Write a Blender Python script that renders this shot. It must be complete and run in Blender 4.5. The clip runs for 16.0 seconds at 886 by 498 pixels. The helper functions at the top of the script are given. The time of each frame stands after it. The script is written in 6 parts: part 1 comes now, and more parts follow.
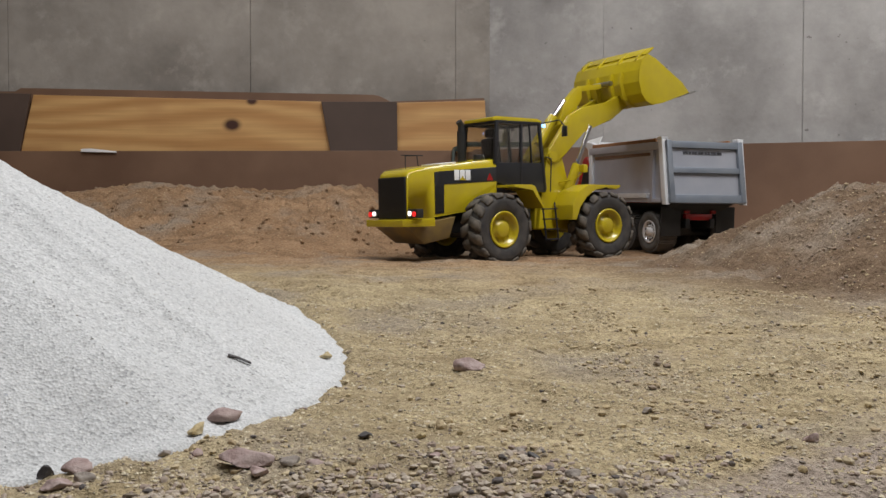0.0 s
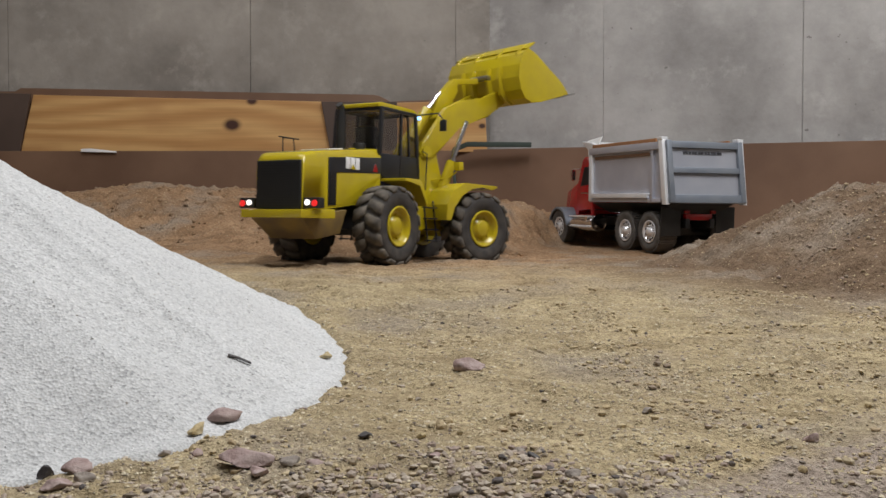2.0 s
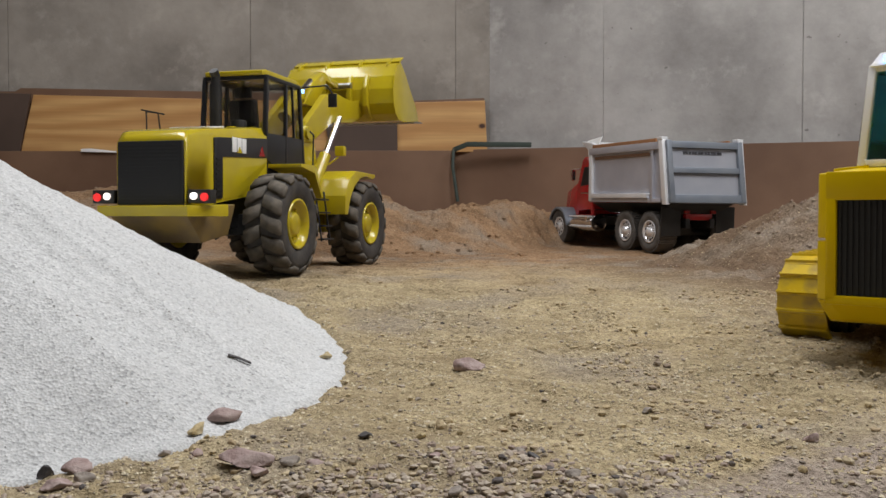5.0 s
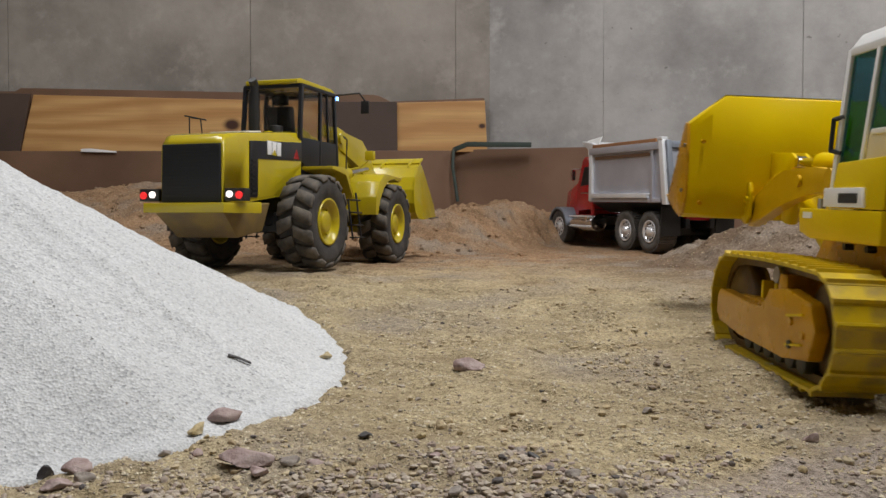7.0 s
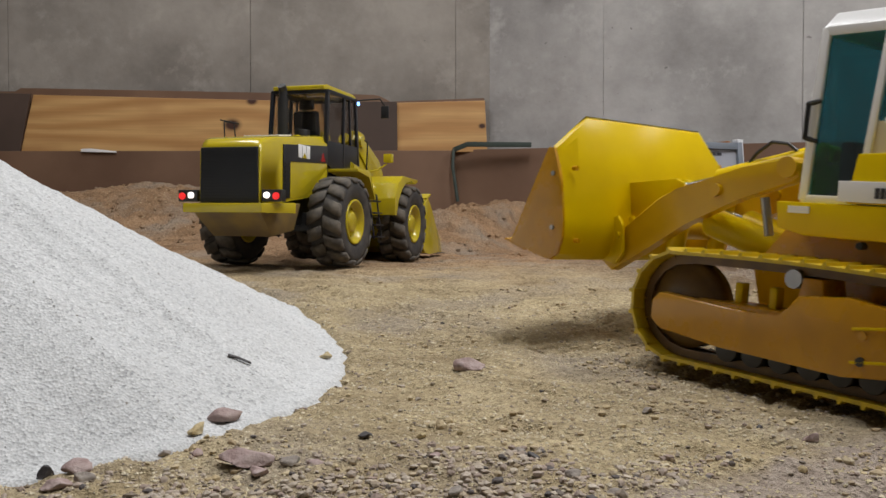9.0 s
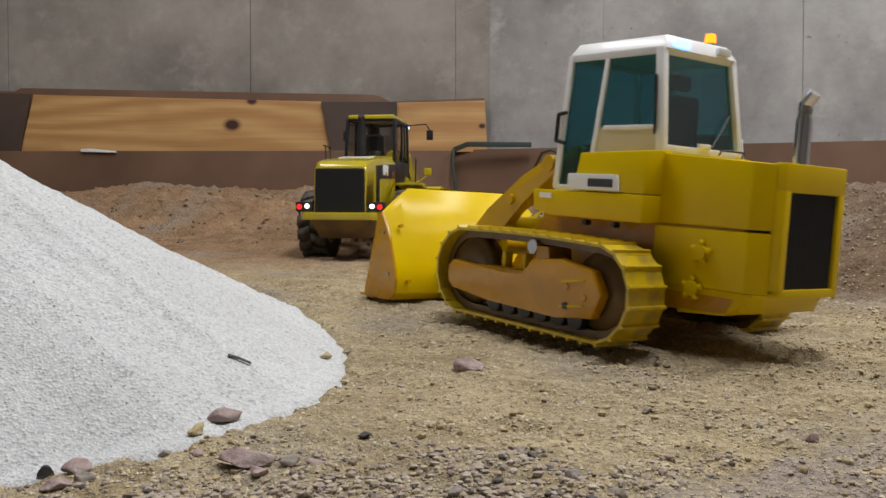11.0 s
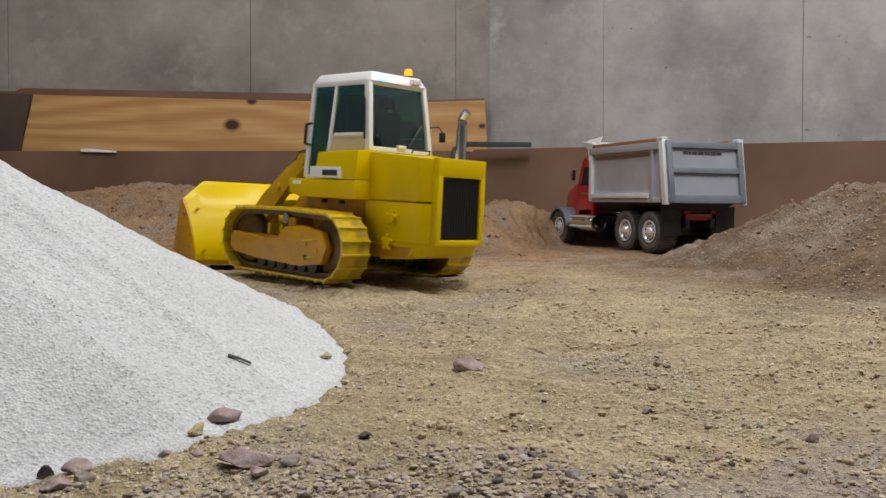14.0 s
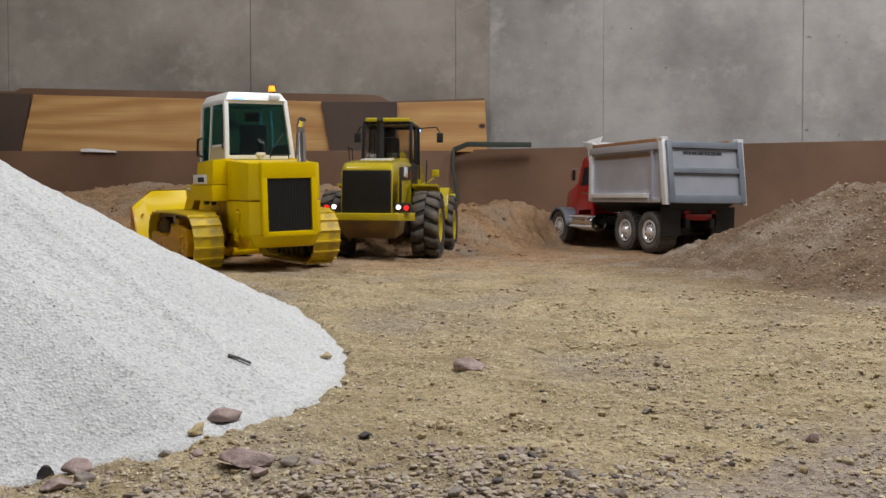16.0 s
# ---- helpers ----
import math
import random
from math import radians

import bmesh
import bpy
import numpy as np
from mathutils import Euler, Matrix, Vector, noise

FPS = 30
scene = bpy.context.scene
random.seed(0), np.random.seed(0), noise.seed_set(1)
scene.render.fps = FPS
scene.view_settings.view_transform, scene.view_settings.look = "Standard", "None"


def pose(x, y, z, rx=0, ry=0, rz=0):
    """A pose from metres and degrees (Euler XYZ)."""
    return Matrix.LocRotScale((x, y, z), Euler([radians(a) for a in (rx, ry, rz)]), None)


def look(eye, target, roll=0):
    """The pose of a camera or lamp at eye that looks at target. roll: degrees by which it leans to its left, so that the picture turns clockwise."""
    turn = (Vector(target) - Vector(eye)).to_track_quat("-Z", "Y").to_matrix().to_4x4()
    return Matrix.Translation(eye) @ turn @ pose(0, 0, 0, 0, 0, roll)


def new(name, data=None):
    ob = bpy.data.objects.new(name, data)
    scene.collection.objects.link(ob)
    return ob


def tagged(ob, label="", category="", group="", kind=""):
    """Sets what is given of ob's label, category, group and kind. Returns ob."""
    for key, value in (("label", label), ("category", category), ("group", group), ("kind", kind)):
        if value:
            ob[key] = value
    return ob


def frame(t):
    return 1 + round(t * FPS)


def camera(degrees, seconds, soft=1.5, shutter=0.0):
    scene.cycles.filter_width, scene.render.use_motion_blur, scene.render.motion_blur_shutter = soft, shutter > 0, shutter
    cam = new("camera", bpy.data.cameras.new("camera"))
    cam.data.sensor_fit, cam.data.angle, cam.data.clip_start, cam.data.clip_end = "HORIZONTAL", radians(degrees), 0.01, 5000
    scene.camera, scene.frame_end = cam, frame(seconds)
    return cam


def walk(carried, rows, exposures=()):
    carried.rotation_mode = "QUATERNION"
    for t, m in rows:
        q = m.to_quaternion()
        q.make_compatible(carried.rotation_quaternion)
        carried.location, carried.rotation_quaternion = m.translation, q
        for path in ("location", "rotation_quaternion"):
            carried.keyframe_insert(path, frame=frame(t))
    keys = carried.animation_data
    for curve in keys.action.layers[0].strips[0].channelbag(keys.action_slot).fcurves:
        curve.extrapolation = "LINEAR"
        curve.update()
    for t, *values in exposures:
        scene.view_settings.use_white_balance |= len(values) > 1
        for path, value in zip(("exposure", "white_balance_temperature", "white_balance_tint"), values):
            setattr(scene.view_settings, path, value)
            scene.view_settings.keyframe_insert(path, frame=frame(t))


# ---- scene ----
# A table-top earth-moving yard of 1:14.5 scale working models, in a basement with board-marked concrete walls.
cam = camera(52.2, 16.0, soft=1.5, shutter=0.5)
EYE = look((0, 0, 0.055), (0, 10, 0.055 - 10 * 41 / 1600))
walk(cam, [(0, EYE), (16, EYE)], exposures=[(0, 0.0), (16, 0.0)])

# ---- light: dim room air, three unseen ceiling lamps, the outer two added to brighten ----
world = bpy.data.worlds.new("room_air")
scene.world = world
world.use_nodes = True
world.node_tree.nodes["Background"].inputs[0].default_value = (1.0, 0.93, 0.85, 1)
world.node_tree.nodes["Background"].inputs[1].default_value = 0.10


def unseen_lamp(x, y, z, sx, sy, watts, colour=(0.985, 0.985, 1.0)):
    d = bpy.data.lights.new("unseen_light", "AREA")
    d.shape, d.size, d.size_y, d.energy, d.color = "RECTANGLE", sx, sy, watts, colour
    ob = new("unseen_light", d)
    ob.matrix_world = pose(x, y, z)
    return ob


# right lamp, added to keep the oblique wall bright
unseen_lamp(1.40, 0.95, 1.62, 0.30, 1.1, 20.5)
unseen_lamp(0.38, 0.62, 1.62, 0.30, 1.1, 26.0)
# left lamp, added to brighten the wall and earth on that side
unseen_lamp(-0.80, 1.15, 1.62, 0.30, 1.1, 11.5)


# ---- materials ----
def material(name, colour, rough=0.5, metal=0.0, second=None, scale=30.0, detail=6.0, sharp=(0.35, 0.65), bump=0.0, bump_scale=300.0, coat=0.0, emit=None, power=0.0, rough_var=0.0):
    m = bpy.data.materials.new(name)
    m.use_nodes = True
    nt = m.node_tree
    b = nt.nodes["Principled BSDF"]
    b.inputs["Roughness"].default_value = rough
    b.inputs["Metallic"].default_value = metal
    b.inputs["Coat Weight"].default_value = coat
    b.inputs["Base Color"].default_value = (*colour, 1)
    tc = nt.nodes.new("ShaderNodeTexCoord")
    if second:
        n = nt.nodes.new("ShaderNodeTexNoise")
        n.inputs["Scale"].default_value, n.inputs["Detail"].default_value = scale, detail
        r = nt.nodes.new("ShaderNodeValToRGB")
        r.color_ramp.elements[0].position, r.color_ramp.elements[1].position = sharp
        r.color_ramp.elements[0].color, r.color_ramp.elements[1].color = (*colour, 1), (*second, 1)
        nt.links.new(tc.outputs["Object"], n.inputs["Vector"])
        nt.links.new(n.outputs["Fac"], r.inputs["Fac"])
        nt.links.new(r.outputs["Color"], b.inputs["Base Color"])
        if rough_var:
            mr = nt.nodes.new("ShaderNodeMapRange")
            mr.inputs["To Min"].default_value, mr.inputs["To Max"].default_value = rough - rough_var, rough + rough_var
            nt.links.new(n.outputs["Fac"], mr.inputs["Value"])
            nt.links.new(mr.outputs["Result"], b.inputs["Roughness"])
    if bump:
        n2 = nt.nodes.new("ShaderNodeTexNoise")
        n2.inputs["Scale"].default_value, n2.inputs["Detail"].default_value = bump_scale, 4
        bp = nt.nodes.new("ShaderNodeBump")
        bp.inputs["Strength"].default_value, bp.inputs["Distance"].default_value = bump, 0.002
        nt.links.new(tc.outputs["Object"], n2.inputs["Vector"])
        nt.links.new(n2.outputs["Fac"], bp.inputs["Height"])
        nt.links.new(bp.outputs["Normal"], b.inputs["Normal"])
    if emit:
        b.inputs["Emission Color"].default_value = (*emit, 1)
        b.inputs["Emission Strength"].default_value = power
    return m


def nodes_of(name):
    m = bpy.data.materials.new(name)
    m.use_nodes = True
    return m, m.node_tree, m.node_tree.nodes["Principled BSDF"]


def add(nt, kind, **values):
    n = nt.nodes.new(kind)
    for k, v in values.items():
        n.inputs[k.replace("_", " ")].default_value = v
    return n


def mix(nt, a, b, fac, mode="MIX"):
    n = nt.nodes.new("ShaderNodeMix")
    n.data_type, n.blend_type = "RGBA", mode
    for sock, v in ((n.inputs[6], a), (n.inputs[7], b), (n.inputs[0], fac)):
        if isinstance(v, tuple):
            sock.default_value = (*v, 1)
        elif isinstance(v, float):
            sock.default_value = v
        else:
            nt.links.new(v, sock)
    return n.outputs[2]


def ramp(nt, src, stops):
    r = nt.nodes.new("ShaderNodeValToRGB")
    while len(r.color_ramp.elements) < len(stops):
        r.color_ramp.elements.new(0.5)
    for e, (p, c) in zip(r.color_ramp.elements, stops):
        e.position, e.color = p, (*((c,) * 3 if isinstance(c, float) else c), 1)
    nt.links.new(src, r.inputs["Fac"])
    return r.outputs["Color"]


def noise_of(nt, vec, scale, detail=5.0, rough=0.55):
    n = add(nt, "ShaderNodeTexNoise", Scale=scale, Detail=detail, Roughness=rough)
    nt.links.new(vec, n.inputs["Vector"])
    return n.outputs["Fac"]


def soil_material():
    """Tan clay with gritty grains in front, redder loam to the back; packed wheel lanes are paler and smoother."""
    m, nt, b = nodes_of("soil")
    tc = nt.nodes.new("ShaderNodeTexCoord")
    v = tc.outputs["Object"]
    sep = nt.nodes.new("ShaderNodeSeparateXYZ")
    nt.links.new(v, sep.inputs[0])
    big = noise_of(nt, v, 3.0, 4)
    mid = noise_of(nt, v, 26.0, 6)
    fine = noise_of(nt, v, 260.0, 4, 0.7)
    tan = mix(nt, (0.44, 0.350, 0.203), (0.60, 0.500, 0.318), mid)
    loam = mix(nt, (0.34, 0.205, 0.115), (0.52, 0.345, 0.205), mid)
    far = nt.nodes.new("ShaderNodeMapRange")
    far.inputs["From Min"].default_value, far.inputs["From Max"].default_value = 0.90, 1.45
    ad = nt.nodes.new("ShaderNodeMath")
    ad.operation = "MULTIPLY_ADD"
    ad.inputs[1].default_value, ad.inputs[2].default_value = 0.5, -0.25
    nt.links.new(big, ad.inputs[0])
    sm = nt.nodes.new("ShaderNodeMath")
    nt.links.new(sep.outputs["Y"], sm.inputs[0])
    nt.links.new(ad.outputs[0], sm.inputs[1])
    nt.links.new(sm.outputs[0], far.inputs["Value"])
    col = mix(nt, tan, loam, far.outputs["Result"])
    hp = nt.nodes.new("ShaderNodeVectorMath")
    hp.operation = "DISTANCE"
    hp.inputs[1].default_value = (0.82, 1.20, 0.05)
    nt.links.new(v, hp.inputs[0])
    hm = nt.nodes.new("ShaderNodeMath")
    hm.operation = "MULTIPLY_ADD"
    hm.inputs[1].default_value = 0.22
    nt.links.new(big, hm.inputs[0])
    nt.links.new(hp.outputs["Value"], hm.inputs[2])
    # browner earth of the heap, with the shade on its slope darkened in
    shaded_fill = mix(nt, (0.175, 0.117, 0.075), (0.265, 0.188, 0.124), mid)
    col = mix(nt, shaded_fill, col, ramp(nt, hm.outputs[0], [(0.62, 0.0), (0.80, 1.0)]))
    lane = nt.nodes.new("ShaderNodeMapping")
    lane.inputs["Rotation"].default_value = (0, 0, radians(38))
    lane.inputs["Scale"].default_value = (7.0, 46.0, 7.0)
    nt.links.new(v, lane.inputs["Vector"])
    streak = noise_of(nt, lane.outputs[0], 1.0, 5, 0.6)
    col = mix(nt, col, ramp(nt, streak, [(0.32, (0.68, 0.66, 0.64)), (0.55, (1.0, 1.0, 1.0)), (0.72, (1.18, 1.17, 1.15))]), 0.7, "MULTIPLY")
    col = mix(nt, col, ramp(nt, noise_of(nt, v, 14.0, 5, 0.65), [(0.35, (0.74, 0.72, 0.70)), (0.6, (1.0, 1.0, 1.0))]), 0.8, "MULTIPLY")
    grey = ramp(nt, noise_of(nt, v, 9.0, 3), [(0.48, 0.0), (0.7, 0.7)])
    col = mix(nt, col, (0.36, 0.31, 0.25), grey)
    # pale mauve clay beyond a slanting edge, close by
    edge = nt.nodes.new("ShaderNodeMath")
    edge.operation = "MULTIPLY_ADD"
    edge.inputs[1].default_value, edge.inputs[2].default_value = 0.579, 0.331 + 0.5 - 0.02
    nt.links.new(sep.outputs["X"], edge.inputs[0])
    over = nt.nodes.new("ShaderNodeMath")
    over.operation = "SUBTRACT"
    nt.links.new(edge.outputs[0], over.inputs[0])
    nt.links.new(sep.outputs["Y"], over.inputs[1])
    wob = nt.nodes.new("ShaderNodeMath")
    wob.operation = "MULTIPLY_ADD"
    wob.inputs[1].default_value = 0.04
    nt.links.new(noise_of(nt, v, 40.0, 4, 0.6), wob.inputs[0])
    nt.links.new(over.outputs[0], wob.inputs[2])
    col = mix(nt, col, mix(nt, (0.36, 0.295, 0.25), (0.47, 0.40, 0.345), mid), ramp(nt, wob.outputs[0], [(0.498, 0.0), (0.512, 0.85)]))
    col = mix(nt, col, ramp(nt, fine, [(0.3, (0.45, 0.42, 0.4)), (0.62, (1.1, 1.1, 1.1))]), 0.75, "MULTIPLY")
    vo = add(nt, "ShaderNodeTexVoronoi", Scale=210.0, Randomness=1.0)
    nt.links.new(v, vo.inputs["Vector"])
    grain = ramp(nt, vo.outputs["Distance"], [(0.16, 1.0), (0.3, 0.0)])
    pick = ramp(nt, vo.outputs["Color"], [(0.62, 0.0), (0.66, 1.0)])
    both = mix(nt, grain, pick, 1.0, "MULTIPLY")
    tone = ramp(nt, vo.outputs["Color"], [(0.0, (0.6, 0.5, 0.38)), (0.5, (0.34, 0.25, 0.18)), (1.0, (0.66, 0.54, 0.33))])
    col = mix(nt, col, tone, both)
    nt.links.new(col, b.inputs["Base Color"])
    b.inputs["Roughness"].default_value = 0.95
    b.inputs["Specular IOR Level"].default_value = 0.15
    lump = noise_of(nt, v, 95.0, 6, 0.65)
    hl = nt.nodes.new("ShaderNodeMath")
    hl.operation = "MULTIPLY_ADD"
    hl.inputs[1].default_value = 2.2
    nt.links.new(lump, hl.inputs[0])
    nt.links.new(fine, hl.inputs[2])
    hsum = nt.nodes.new("ShaderNodeMath")
    hsum.operation = "MULTIPLY_ADD"
    hsum.inputs[1].default_value = 0.7
    nt.links.new(both, hsum.inputs[0])
    nt.links.new(hl.outputs[0], hsum.inputs[2])
    bp = add(nt, "ShaderNodeBump", Strength=1.0, Distance=0.0032)
    nt.links.new(hsum.outputs[0], bp.inputs["Height"])
    nt.links.new(bp.outputs["Normal"], b.inputs["Normal"])
    return m


def chalk_material():
    """Crushed white stone: small facets, each a slightly different white, with a few dark grains."""
    m, nt, b = nodes_of("crushed_white_stone")
    v = nt.nodes.new("ShaderNodeTexCoord").outputs["Object"]
    vo = add(nt, "ShaderNodeTexVoronoi", Scale=640.0, Randomness=1.0)
    nt.links.new(v, vo.inputs["Vector"])
    col = ramp(nt, vo.outputs["Color"], [(0.0, (0.31, 0.315, 0.315)), (0.25, (0.49, 0.495, 0.495)), (1.0, (0.65, 0.655, 0.65))])
    spots = ramp(nt, noise_of(nt, v, 120.0, 2), [(0.74, 0.0), (0.77, 0.9)])
    col = mix(nt, col, (0.2, 0.17, 0.13), spots)
    col = mix(nt, col, ramp(nt, noise_of(nt, v, 7.0, 4), [(0.3, (0.88, 0.88, 0.88)), (0.7, (1.0, 1.0, 1.0))]), 1.0, "MULTIPLY")
    nt.links.new(col, b.inputs["Base Color"])
    b.inputs["Roughness"].default_value = 0.85
    bp = add(nt, "ShaderNodeBump", Strength=0.5, Distance=0.0013)
    nt.links.new(vo.outputs["Distance"], bp.inputs["Height"])
    nt.links.new(bp.outputs["Normal"], b.inputs["Normal"])
    return m


def concrete_material(name="cast_concrete", low=(0.218, 0.206, 0.197), high=(0.435, 0.419, 0.402)):
    m, nt, b = nodes_of(name)
    v = nt.nodes.new("ShaderNodeTexCoord").outputs["Object"]
    col = mix(nt, low, high, ramp(nt, noise_of(nt, v, 3.2, 8, 0.65), [(0.33, 0.0), (0.64, 1.0)]))
    col = mix(nt, col, tuple(min(0.74, c * 1.16) for c in high), ramp(nt, noise_of(nt, v, 11.0, 5, 0.7), [(0.55, 0.0), (0.72, 0.6)]))
    st = nt.nodes.new("ShaderNodeMapping")
    st.inputs["Scale"].default_value = (14.0, 14.0, 2.2)
    nt.links.new(v, st.inputs["Vector"])
    col = mix(nt, col, (0.30, 0.29, 0.27), ramp(nt, noise_of(nt, st.outputs[0], 1.0, 6, 0.65), [(0.58, 0.0), (0.78, 0.55)]))
    pit = noise_of(nt, v, 70.0, 2)
    col = mix(nt, col, (0.16, 0.15, 0.14), ramp(nt, pit, [(0.72, 0.0), (0.77, 0.8)]))
    nt.links.new(col, b.inputs["Base Color"])
    b.inputs["Roughness"].default_value = 0.85
    bp = add(nt, "ShaderNodeBump", Strength=0.35, Distance=0.003)
    nt.links.new(noise_of(nt, v, 40.0, 6), bp.inputs["Height"])
    nt.links.new(bp.outputs["Normal"], b.inputs["Normal"])
    return m


def pine_material(name, knots):
    """Flat-sawn pine: long wavering grain along x, with dark knots at the given places (x, z, size)."""
    m, nt, b = nodes_of(name)
    v = nt.nodes.new("ShaderNodeTexCoord").outputs["Object"]
    mp = nt.nodes.new("ShaderNodeMapping")
    mp.inputs["Scale"].default_value = (1.6, 1.0, 6.0)
    nt.links.new(v, mp.inputs["Vector"])
    wv = add(nt, "ShaderNodeTexWave", Scale=1.2, Distortion=15.0, Detail=2.5, Detail_Scale=0.7)
    wv.bands_direction = "Z"
    nt.links.new(mp.outputs[0], wv.inputs["Vector"])
    col = mix(nt, (0.50, 0.265, 0.095), (0.64, 0.385, 0.155), wv.outputs["Fac"])
    fp = nt.nodes.new("ShaderNodeMapping")
    fp.inputs["Scale"].default_value = (6.0, 6.0, 160.0)
    nt.links.new(v, fp.inputs["Vector"])
    col = mix(nt, col, ramp(nt, noise_of(nt, fp.outputs[0], 1.0, 4), [(0.3, (0.82, 0.8, 0.78)), (0.7, (1.0, 1.0, 1.0))]), 1.0, "MULTIPLY")
    col = mix(nt, col, (0.42, 0.215, 0.08), ramp(nt, noise_of(nt, v, 5.0, 3), [(0.52, 0.0), (0.75, 0.6)]))
    for x, z, s in knots:
        km = nt.nodes.new("ShaderNodeMapping")
        km.inputs["Location"].default_value = (-x / s, 0, -z / (s * 0.72))
        km.inputs["Scale"].default_value = (1 / s, 0.0, 1 / (s * 0.72))
        nt.links.new(v, km.inputs["Vector"])
        ln = nt.nodes.new("ShaderNodeVectorMath")
        ln.operation = "LENGTH"
        nt.links.new(km.outputs[0], ln.inputs[0])
        col = mix(nt, (0.055, 0.02, 0.012), col, ramp(nt, ln.outputs["Value"], [(0.1, 0.0), (0.2, 0.75), (0.9, 1.0)]) if s > 0.1 else ramp(nt, ln.outputs["Value"], [(0.45, 0.0), (0.8, 0.75), (1.0, 1.0)]))
    nt.links.new(col, b.inputs["Base Color"])
    b.inputs["Roughness"].default_value = 0.5
    return m


def glass_material(name, tint, gloss=0.1):
    m, nt, b = nodes_of(name)
    nt.nodes.remove(b)
    out = nt.nodes["Material Output"]
    tr = nt.nodes.new("ShaderNodeBsdfTransparent")
    tr.inputs[0].default_value = (*tint, 1)
    gl = nt.nodes.new("ShaderNodeBsdfGlossy")
    gl.inputs["Roughness"].default_value = 0.03
    mx = nt.nodes.new("ShaderNodeMixShader")
    mx.inputs[0].default_value = gloss
    nt.links.new(tr.outputs[0], mx.inputs[1])
    nt.links.new(gl.outputs[0], mx.inputs[2])
    nt.links.new(mx.outputs[0], out.inputs["Surface"])
    return m


SOIL, CHALK, CONCRETE = soil_material(), chalk_material(), concrete_material()
# darker, browner tone for the north wall
DARK_CONCRETE = concrete_material("darker_concrete", (0.185, 0.165, 0.144), (0.35, 0.320, 0.284))
HARDBOARD = material("hardboard", (0.135, 0.072, 0.042), 0.6, second=(0.195, 0.112, 0.068), scale=5.0, bump=0.1, bump_scale=200)
DARKBOARD = material("dark_hardboard", (0.062, 0.040, 0.030), 0.65, second=(0.085, 0.055, 0.042), scale=7.0)
PLASTER = material("bare_basement_render", (0.30, 0.285, 0.265), 0.9, second=(0.37, 0.355, 0.335), scale=3.0)
CAT_YELLOW = material("loader_yellow_paint", (0.49, 0.385, 0.010), 0.20, second=(0.42, 0.325, 0.018), scale=25.0, coat=0.3, rough_var=0.06)
DUSTY_SHADED_YELLOW = material("dusty_shaded_yellow", (0.22, 0.145, 0.04), 0.6, second=(0.14, 0.095, 0.045), scale=30.0)
TRACK_YELLOW = material("crawler_yellow_paint", (0.73, 0.515, 0.0), 0.30, second=(0.67, 0.46, 0.0), scale=20.0, coat=0.0, rough_var=0.05)
for paint, shine in ((TRACK_YELLOW, 0.16), (CAT_YELLOW, 0.42)):
    paint.node_tree.nodes["Principled BSDF"].inputs["Specular IOR Level"].default_value = shine
# dark orange for dusty undercarriage parts, and for the shade on the bucket sides
TRACK_DUST_SHADE = material("crawler_dusty_shaded_paint", (0.56, 0.27, 0.001), 0.28, second=(0.46, 0.22, 0.006), scale=40.0, rough_var=0.1)
# crawler yellow turned more orange: warm bounced shade put into the arm colour
ARM_SHADED_YELLOW = material("arm_shaded_paint", (0.64, 0.38, 0.0), 0.32, second=(0.56, 0.32, 0.002), scale=30.0, rough_var=0.06)
SHOE_YELLOW = material("worn_yellow_shoe", (0.60, 0.42, 0.006), 0.35, second=(0.25, 0.175, 0.05), scale=60.0, sharp=(0.45, 0.75), rough_var=0.1)
GRILLE = material("matt_black_grille", (0.006, 0.006, 0.0065), 0.55)
GREASY = material("greasy_brown_iron", (0.10, 0.055, 0.018), 0.4, 0.2, second=(0.16, 0.09, 0.02), scale=60.0)
BLACK = material("satin_black", (0.012, 0.012, 0.013), 0.45, second=(0.02, 0.019, 0.018), scale=50.0)
NAVY = material("cab_black_trim", (0.012, 0.013, 0.017), 0.35, second=(0.018, 0.018, 0.02), scale=40.0)
RUBBER = material("dusty_rubber", (0.026, 0.024, 0.024), 0.75, second=(0.060, 0.053, 0.046), scale=60.0, bump=0.2)
GREY_RUBBER = material("grey_dusty_rubber", (0.075, 0.070, 0.066), 0.85, second=(0.12, 0.11, 0.10), scale=60.0)
TREAD = material("dusty_tread", (0.060, 0.052, 0.044), 0.9, second=(0.135, 0.115, 0.090), scale=70.0, bump=0.25)
WHITE = material("white_enamel", (0.84, 0.835, 0.82), 0.3, second=(0.80, 0.795, 0.78), scale=12.0, coat=0.2)
CREAM = material("cream_panel", (0.66, 0.58, 0.40), 0.4, second=(0.62, 0.54, 0.37), scale=12.0)
CHROME = material("chrome", (0.82, 0.82, 0.84), 0.14, 1.0, second=(0.7, 0.7, 0.72), scale=40.0)
RIM = material("polished_rim", (0.88, 0.88, 0.90), 0.20, 0.4, second=(0.78, 0.78, 0.8), scale=60.0)
ALUMINIUM = material("brushed_aluminium", (0.46, 0.475, 0.54), 0.42, 0.35, second=(0.54, 0.55, 0.61), scale=18.0, rough_var=0.08)
ALU_PANEL = material("dull_aluminium_panel", (0.33, 0.345, 0.39), 0.45, 0.3, second=(0.39, 0.40, 0.44), scale=14.0)
ALU_GREY = material("grey_aluminium_frame", (0.19, 0.215, 0.255), 0.45, 0.4, second=(0.24, 0.265, 0.30), scale=18.0)
ALU_BRIGHT = material("bright_aluminium_rail", (0.86, 0.87, 0.89), 0.35, 0.25, second=(0.78, 0.79, 0.81), scale=30.0)
